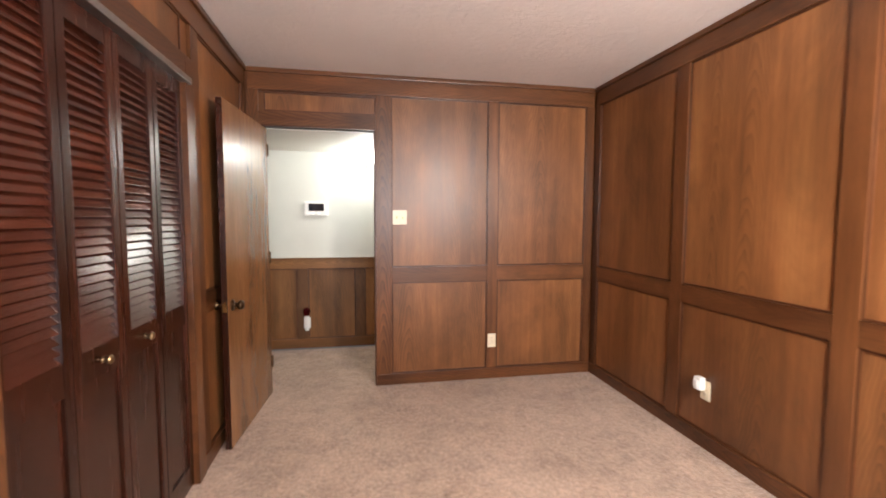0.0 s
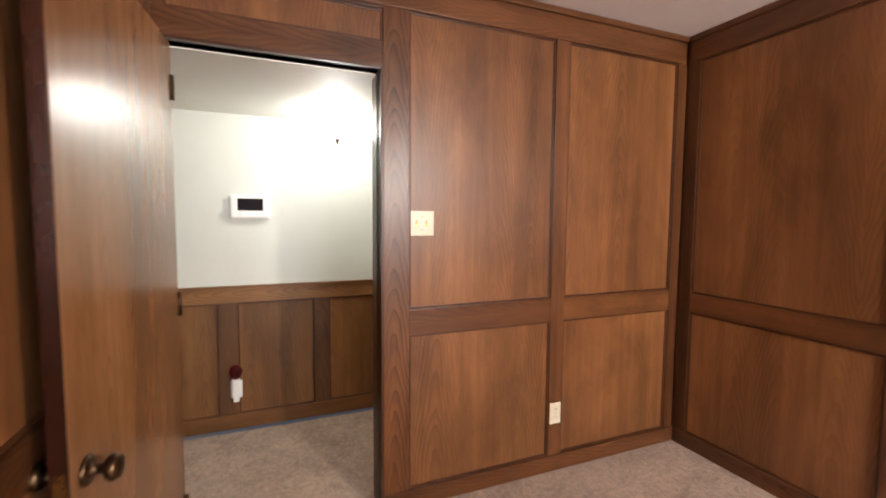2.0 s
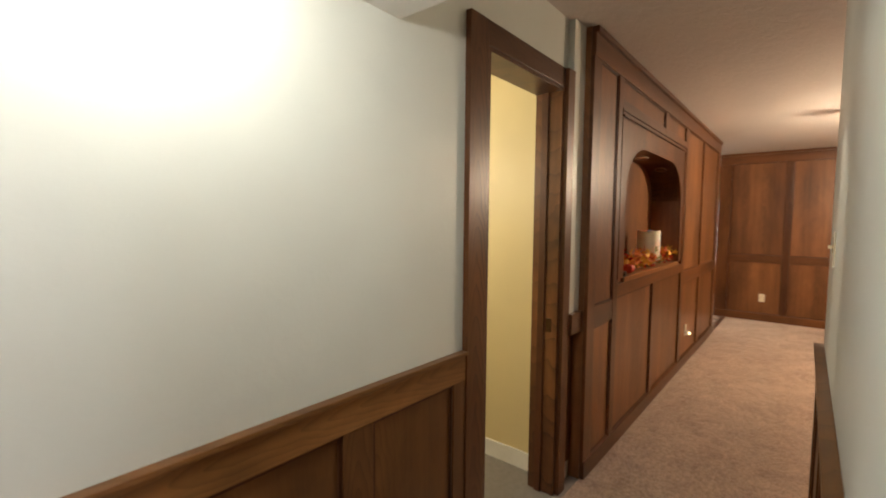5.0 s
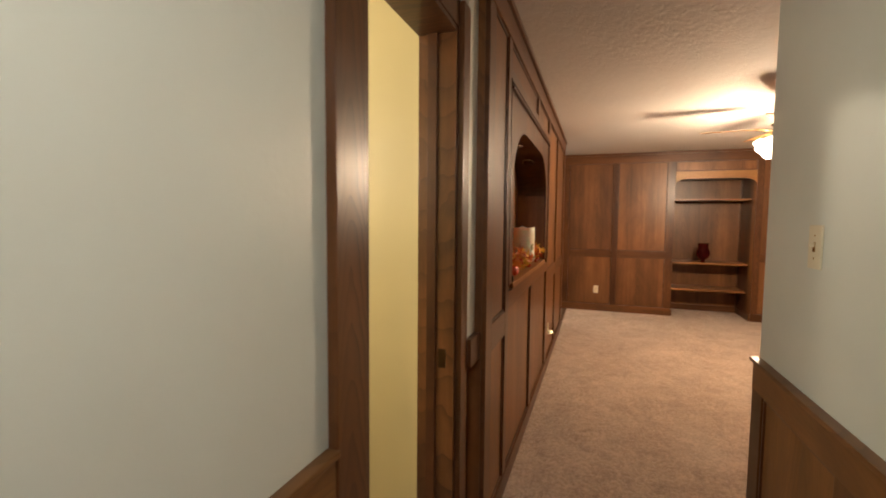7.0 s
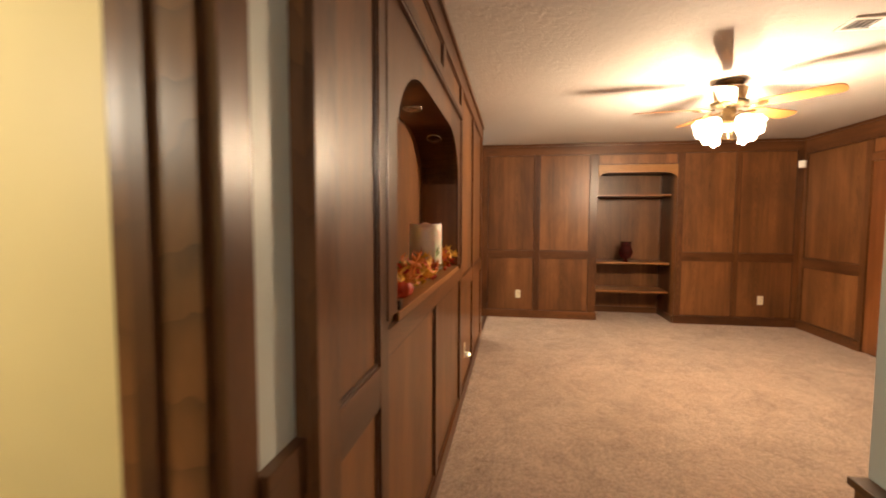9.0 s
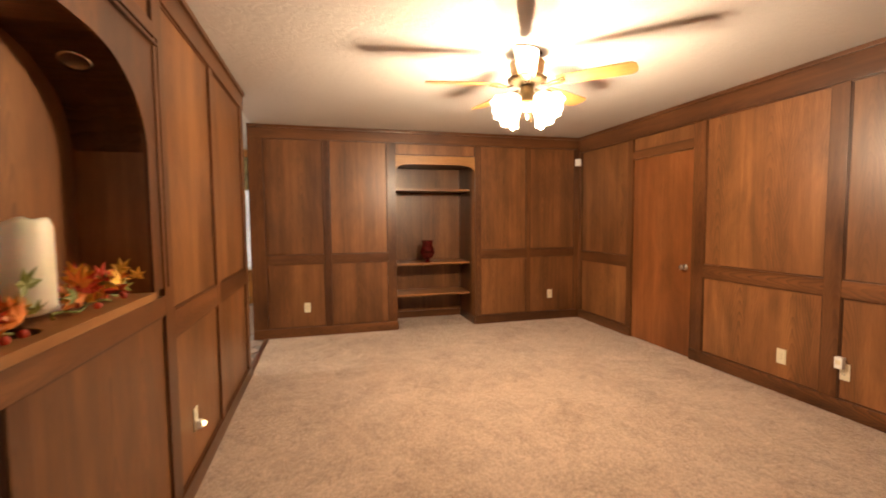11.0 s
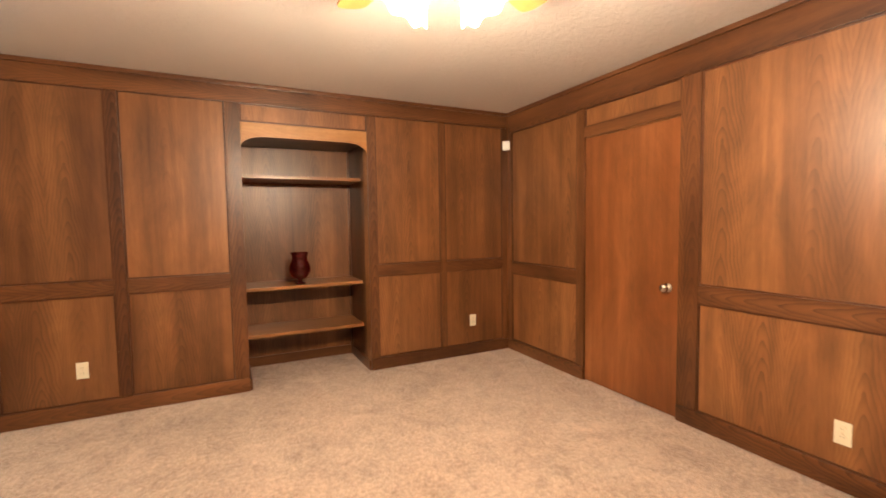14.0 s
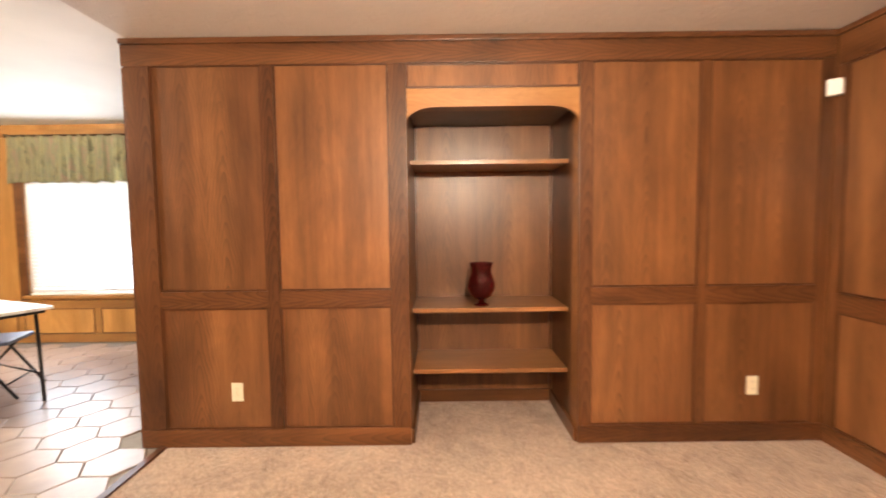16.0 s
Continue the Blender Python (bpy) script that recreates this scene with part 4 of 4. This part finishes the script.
cup_mesh = mesh_of("lamp_cup", bm_lathe([(0, 0.02), (0.02, 0.02), (0.03, 0.005), (0.03, -0.012), (0.0, -0.012)], 20), antique, True)
for k in range(4):
    turn = pose(0, 0, -0.345 - DROP, 0, 0, 20 + 90 * k)
    part("lamp_arm", bm_tube([(0.045, 0, 0.0), (0.075, 0, 0.016), (0.1, 0, 0.008)], 0.008), antique, ob, "", True, turn)
    for nm, me in (("lamp_cup", cup_mesh), ("glass_shade", shade_mesh)):
        p = new(nm, me)
        p.parent = ob
        p.matrix_basis = turn @ pose(0.095, 0, 0.004, 0, -50, 0) @ Matrix.Diagonal((1.18, 1.18, 1.18, 1))
        if nm == "glass_shade":
            p.visible_shadow = False
            p["label"] = "glowing frosted tulip glass shade"
for x, y, n in ((0.03, 0.02, 9), (-0.03, -0.015, 12)):
    part("pull_chain", bm_tube([(x, y, -0.40 - DROP), (x, y, -0.40 - DROP - 0.008 * n)], 0.0015, 5), brass, ob)

ob = thing("ceiling_vent", pose(3.915, 1.815, CF), "white metal ceiling air vent with dark slots", "air vent")
fr = bmesh.new()
for b in ((-0.085, 0.085, -0.165, -0.145), (-0.085, 0.085, 0.145, 0.165), (-0.085, -0.062, -0.145, 0.145), (0.062, 0.085, -0.145, 0.145)):
    bm_box(b[0], b[1], b[2], b[3], -0.010, 0.0, 0.002, fr)
part("frame", fr, white_trim, ob)
part("backing", bm_box(-0.062, 0.062, -0.145, 0.145, -0.003, -0.0005), black_plastic, ob)
me = mesh_of("slat", bm_box(-0.062, 0.062, -0.009, 0.009, -0.001, 0.001), white_trim)
for k in range(9):
    s = new("slat", me)
    s.parent = ob
    s.matrix_basis = pose(0, -0.128 + 0.032 * k, -0.007, 32 if k < 5 else -32, 0, 0)

ob = thing("study_pendant_light", pose(1.15, -0.6, CS), "lit frosted glass pendant light of the study", "pendant light")
part("canopy", bm_lathe([(0, 0), (0.07, 0), (0.07, -0.015), (0.03, -0.03), (0.0, -0.03)], 36), antique, ob, "", True)
part("stem", bm_lathe([(0.0, -0.03), (0.012, -0.03), (0.012, -0.44), (0, -0.44)], 16), antique, ob, "", True)
p = part("shade", bm_lathe([(0.02, -0.44), (0.1, -0.46), (0.15, -0.53), (0.155, -0.6), (0.12, -0.66), (0.06, -0.69), (0, -0.695)], 40), dome_glass, ob, "glowing frosted glass bowl", True)
p.visible_shadow = False

# ---- the bookcase and the sill ----
vase = thing("hurricane_vase", pose(7.79, 2.135, 0.80), "ruby red glass hurricane vase on the shelf", "vase")
part("bowl", bm_lathe([(r * 1.14, z) for r, z in [(0.0, 0.045), (0.035, 0.045), (0.06, 0.065), (0.08, 0.105), (0.083, 0.14), (0.074, 0.18), (0.060, 0.215), (0.058, 0.24), (0.066, 0.272), (0.070, 0.285),
                       (0.067, 0.285), (0.063, 0.272), (0.055, 0.24), (0.057, 0.215), (0.071, 0.18), (0.080, 0.14), (0.077, 0.108), (0.057, 0.07), (0.033, 0.05), (0.0, 0.05)]], 48), red_glass, vase, "", True)
part("foot", bm_lathe([(0.0, 0.0), (0.05, 0.0), (0.052, 0.006), (0.03, 0.014), (0.018, 0.026), (0.022, 0.038), (0.03, 0.0445), (0.0, 0.0445)], 40), red_glass, vase, "clear stemmed glass foot", True)

cx, cy = 3.46, 4.18
ob = thing("candle_stand", pose(cx, cy, SILL), "clear glass pedestal under a pillar candle", "candle stand")
part("dish", bm_lathe([(0.0, 0.04), (0.03, 0.04), (0.06, 0.046), (0.09, 0.056), (0.094, 0.066), (0.09, 0.066), (0.05, 0.052), (0.0, 0.05)], 36), clear_glass, ob, "", True)
part("foot", bm_lathe([(0.0, 0.0), (0.05, 0.0), (0.05, 0.005), (0.02, 0.014), (0.012, 0.025), (0.03, 0.0395), (0.0, 0.0395)], 36), clear_glass, ob, "", True)
ob = thing("pillar_candle", pose(cx, cy, SILL + 0.0535), "thick ivory pillar candle with an uneven rim", "candle")
bm = bmesh.new()
rings = []
for r, z in ((0.0, 0.0), (0.082, 0.0), (0.086, 0.004), (0.086, 0.12), (0.086, 0.222), (0.083, 0.23), (0.074, 0.226), (0.064, 0.2), (0.0, 0.195)):
    rings.append([bm.verts.new((r * math.cos(a), r * math.sin(a), z + (0.008 * math.sin(3 * a + 1) + 0.004 * math.sin(7 * a) if z > 0.22 else 0))) for a in (2 * math.pi * i / 40 for i in range(40))])
for p, q in zip(rings, rings[1:]):
    for i in range(40):
        bm.faces.new((p[i], p[(i + 1) % 40], q[(i + 1) % 40], q[i]))
bmesh.ops.remove_doubles(bm, verts=bm.verts[:], dist=1e-5)
bmesh.ops.recalc_face_normals(bm, faces=bm.faces[:])
part("wax_body", bm, wax, ob, "", True)
part("wick", bm_tube([(0, 0, 0.2), (0.001, 0, 0.212), (0.004, 0.001, 0.22)], 0.0015, 6), black_plastic, ob)


def leaf_mesh(mat):
    """A five-lobed autumn leaf, a little cupped."""
    b = bmesh.new()
    pts = []
    angles = [90, 62, 38, 12, -18, -62, -90, -118, -162, 168, 142, 118]
    rad = [1.0, 0.45, 0.9, 0.42, 0.72, 0.4, 0.25, 0.4, 0.72, 0.42, 0.9, 0.45]
    for a, r in zip(angles, rad):
        x, y = r * math.cos(radians(a)), r * math.sin(radians(a))
        pts.append(b.verts.new((x * 0.034, y * 0.034 + 0.01, 0.012 * (r * r - 0.4))))
    c = b.verts.new((0, 0.01, -0.002))
    n = len(pts)
    for i in range(n):
        b.faces.new((c, pts[(i + 1) % n], pts[i]))
    return mesh_of("leaf", b, mat)


leaf_meshes = [leaf_mesh(m) for m in leaf_mats]
rng = random.Random(4)


def garland(x0, x1, count, label):
    g = thing("leaf_garland", pose((x0 + x1) / 2, cy, SILL), label, "garland", "autumn garlands on the sill")
    half = (x1 - x0) / 2
    part("vine", bm_tube([(-half + 2 * half * i / 12, 0.02 * math.sin(i * 1.3) - 0.02, 0.012 + 0.012 * math.sin(i * 2.1) ** 2) for i in range(13)], 0.004, 6), leaf_mats[3], g, "thin olive stem")
    for k in range(count):
        u = rng.uniform(-half, half)
        lift = abs(rng.gauss(0, 0.038))
        p = new("leaf", leaf_meshes[rng.choices((0, 1, 2, 3), (6, 6, 2, 1))[0]])
        p.parent = g
        s = rng.uniform(1.05, 1.75)
        p.matrix_basis = pose(u, rng.uniform(-0.085, 0.06), 0.03 + min(lift, 0.13), rng.uniform(15, 100), rng.uniform(-40, 40), rng.uniform(0, 360)) @ Matrix.Diagonal((s, s, s, 1))
    for k in range(max(4, count // 14)):
        u = rng.uniform(-half, half)
        part("berry", bm_lathe([(0, -0.011), (0.008, -0.008), (0.011, 0), (0.008, 0.008), (0, 0.011)], 12), leaf_mats[2], g, "", True, pose(u, rng.uniform(-0.07, 0.03), 0.02))


garland(2.78, 3.42, 130, "orange and yellow artificial autumn leaf garland")
garland(3.58, 3.98, 70, "red and orange artificial autumn leaf spray")
ob = thing("mini_pumpkin", pose(2.84, 4.16, SILL), "small dark orange decorative pumpkin", "pumpkin")
part("flesh", bm_lathe([(0.0, 0.004), (0.03, 0.0), (0.05, 0.015), (0.056, 0.038), (0.046, 0.062), (0.02, 0.07), (0.0, 0.064)], 48, ripple=0.06, lobes=9), leaf_mats[2], ob, "", True)
part("stem", bm_tube([(0, 0, 0.062), (0.003, 0, 0.08), (0.01, 0.002, 0.09)], 0.006, 8), leaf_mats[3], ob)
ob = thing("black_box", pose(2.625, 4.115, SILL, 0, 0, 8), "small black plastic box on the sill", "box")
part("body", bm_box(-0.03, 0.03, -0.02, 0.02, 0, 0.032, 0.004), black_plastic, ob)

ob = thing("paper_stack", pose(2.70, 4.27, SILL, 0, 0, 12), "loose stack of white papers on the sill", "papers")
for k in range(4):
    part("sheet", bm_box(-0.1, 0.1, -0.055, 0.055, 0.002 * k, 0.002 * k + 0.0015), white_trim, ob, "", False, pose(0.004 * k, 0.003 * k, 0, 0, 0, 4 * k - 6))

# ---- kitchen beyond the pass-through ----
ob = thing("base_cabinet", pose(3.0, 4.345, 0), "dark wooden base cabinet under a white counter", "cabinet")
part("body", bm_box(-0.95, 0.55, 0.0, 0.55, 0.0, 0.87, 0.003), stile_v, ob)
for k in range(3):
    d = part("door", bm_box(-0.94 + 0.495 * k, -0.455 + 0.495 * k, 0.55, 0.57, 0.1, 0.86, 0.003), stile_v, ob)
    part("handle", bm_lathe([(0, 0), (0.012, 0), (0.008, 0.01), (0.014, 0.02), (0, 0.026)], 16), nickel, d, "", True, pose(-0.5 + 0.495 * k, 0.57, 0.75, -90, 0, 0))
solid("countertop", bm_box(2.04, 3.56, 4.348, 4.92, 0.87, 0.91, 0.006), table_white, "white laminate kitchen countertop", "countertop")
solid("island_counter", bm_box(4.3, 5.4, 5.75, 6.5, 0.88, 0.92, 0.008), table_white, "white laminate island worktop", "countertop")
ob = thing("kitchen_island", pose(4.85, 6.125, 0), "dark wooden kitchen island base", "kitchen island")
part("body", bm_box(-0.5, 0.5, -0.33, 0.33, 0.0, 0.879, 0.004), stile_v, ob)
for k in range(2):
    part("door", bm_box(-0.49 + 0.495 * k, -0.005 + 0.495 * k, -0.348, -0.33, 0.1, 0.86, 0.003), stile_v, ob)
ob = thing("wall_cabinet", pose(4.55, 6.6, 1.75), "dark wooden hanging kitchen cabinet", "cabinet")
part("body", bm_box(-0.3, 0.3, -0.17, 0.17, 0.0, 0.768, 0.004), stile_v, ob)
for k in range(2):
    part("door", bm_box(-0.295 + 0.3 * k, -0.005 + 0.3 * k, -0.188, -0.17, 0.01, 0.75, 0.003), stile_v, ob)
ob = thing("kitchen_ceiling_light", pose(6.6, 6.9, 2.52), "lit round white kitchen ceiling light", "ceiling light")
part("base_pan", bm_lathe([(0, 0), (0.2, 0), (0.2, -0.02), (0, -0.02)], 36), brass, ob, "", True)
p = part("shade", bm_lathe([(0.19, -0.02), (0.2, -0.05), (0.17, -0.11), (0.1, -0.15), (0, -0.17)], 40), dome_glass, ob, "glowing white glass shade", True)
p.visible_shadow = False


# ---- dining windows and table ----
def blind(m, w, h, label):
    ob = thing("window_blind", m, label, "blind", "dining window blinds")
    part("head_rail", bm_box(0.0, w, -0.03, 0.01, h - 0.04, h, 0.003), blind_white, ob)
    n = int((h - 0.08) / 0.042)
    me = mesh_of("slat", bm_box(0.004, w - 0.004, -0.022, 0.022, -0.0012, 0.0012), blind_white)
    for k in range(n):
        s = new("slat", me)
        s.parent = ob
        s.matrix_basis = pose(0, -0.01, 0.05 + 0.042 * k, 62, 0, 0)
    part("bottom_rail", bm_box(0.0, w, -0.025, 0.005, 0.0, 0.022, 0.003), blind_white, ob)
    for u in (0.15, w - 0.15):
        part("cord", bm_tube([(u, 0.013, 0.02), (u, 0.013, h - 0.02)], 0.0015, 5), white_trim, ob)


def valance(m, w, drop, label):
    ob = thing("valance", m, label, "valance", "dining window valances")
    bm = bmesh.new()
    n, rows_ = int(w * 90), 12
    grid = []
    for i in range(n + 1):
        u = w * i / n
        fold = 0.034 * math.sin(u * 46 + 1.6 * math.sin(u * 9)) + 0.012 * math.sin(u * 117)
        foot = 0.022 * abs(math.sin(u * math.pi / 0.19))
        grid.append([bm.verts.new((u, 0.05 + fold * (0.3 + 0.7 * k / rows_), -k / rows_ * (drop - foot))) for k in range(rows_ + 1)])
    for p, q in zip(grid, grid[1:]):
        for k in range(rows_):
            bm.faces.new((p[k], q[k], q[k + 1], p[k + 1]))
    bmesh.ops.solidify(bm, geom=bm.faces[:], thickness=0.003)
    part("cloth", bm, valance_mat, ob, "olive and tan patterned gathered cloth", True)
    part("curtain_rod", bm_tube([(-0.04, 0.04, 0.0), (w + 0.04, 0.04, 0.0)], 0.012, 10), bronze, ob, "", True)
    for u in (-0.04, w + 0.04):
        part("bracket", bm_box(u - 0.01, u + 0.01, 0.0, 0.05, -0.02, 0.02, 0.003), bronze, ob)


blind(side(WX, W0 + 0.01, 90) @ pose(0, -0.0, WB + 0.002), W1 - W0 - 0.02, WT - WB - 0.004, "white slatted blind drawn over a bright window")
blind(side(WX, V0 + 0.01, 90) @ pose(0, -0.0, WB + 0.002), V1 - V0 - 0.02, WT - WB - 0.004, "white slatted blind drawn over a bright window")
valance(side(WX - 0.021, W0 - 0.03, 90) @ pose(0, 0, 2.385), W1 - W0 + 0.1, 0.54, "olive patterned valance with a scalloped hem")
blind(side(WX, U0 + 0.01, 90) @ pose(0, -0.0, WB + 0.002), U1 - U0 - 0.02, WT - WB - 0.004, "white slatted blind drawn over a bright window")
valance(side(WX - 0.021, U0 - 0.05, 90) @ pose(0, 0, 2.385), U1 - U0 + 0.06, 0.54, "olive patterned valance with a scalloped hem")
valance(side(WX - 0.021, V0 - 0.05, 90) @ pose(0, 0, 2.385), V1 - V0 + 0.12, 0.54, "olive patterned valance with a scalloped hem")

TA = pose(8.25, 5.43, 0, 0, 0, 67.5)
ob = thing("folding_table", TA, "white-topped folding table with black metal legs", "table")
L, W = 0.86, 0.92
part("tabletop", bm_box(0, L, 0, W, 0.722, 0.748, 0.008), table_white, ob)
part("apron", bm_box(0.04, L - 0.04, 0.04, W - 0.04, 0.695, 0.7215, 0.003), black_metal, ob)
for u, v, du in ((0.07, 0.07, 0.04), (L - 0.07, 0.07, -0.04), (0.07, W - 0.07, 0.04), (L - 0.07, W - 0.07, -0.04)):
    part("leg", bm_tube([(u + du, v, 0.70), (u, v, 0.02), (u, v, 0.003)], 0.013, 10), black_metal, ob, "", True)
for v in (0.07, W - 0.07):
    part("brace", bm_tube([(0.08, v, 0.22), (L - 0.08, v, 0.22)], 0.007, 8), black_metal, ob, "", True)
ob = thing("folding_chair", pose(8.36, 6.06, 0, 0, 0, 200), "black metal folding chair with a padded blue seat", "chair")
part("seat", bm_box(-0.2, 0.2, -0.2, 0.2, 0.435, 0.465, 0.012), plain("blue_vinyl", (0.12, 0.15, 0.24), 0.4), ob, "grey-blue padded seat")
for u in (-0.21, 0.21):
    part("front_leg", bm_tube([(u, 0.24, 0.004), (u, -0.05, 0.46), (u, -0.2, 0.78)], 0.011, 10), black_metal, ob, "", True)
    part("rear_leg", bm_tube([(u * 0.9, -0.26, 0.004), (u * 0.9, 0.12, 0.44)], 0.011, 10), black_metal, ob, "", True)
part("backrest", bm_tube([(-0.21, -0.2, 0.78), (-0.15, -0.235, 0.81), (0, -0.245, 0.815), (0.15, -0.235, 0.81), (0.21, -0.2, 0.78)], 0.03, 10), black_metal, ob, "curved dark backrest", True)
part("stretcher", bm_tube([(-0.21, 0.17, 0.12), (0.21, 0.17, 0.12)], 0.008, 8), black_metal, ob, "", True)
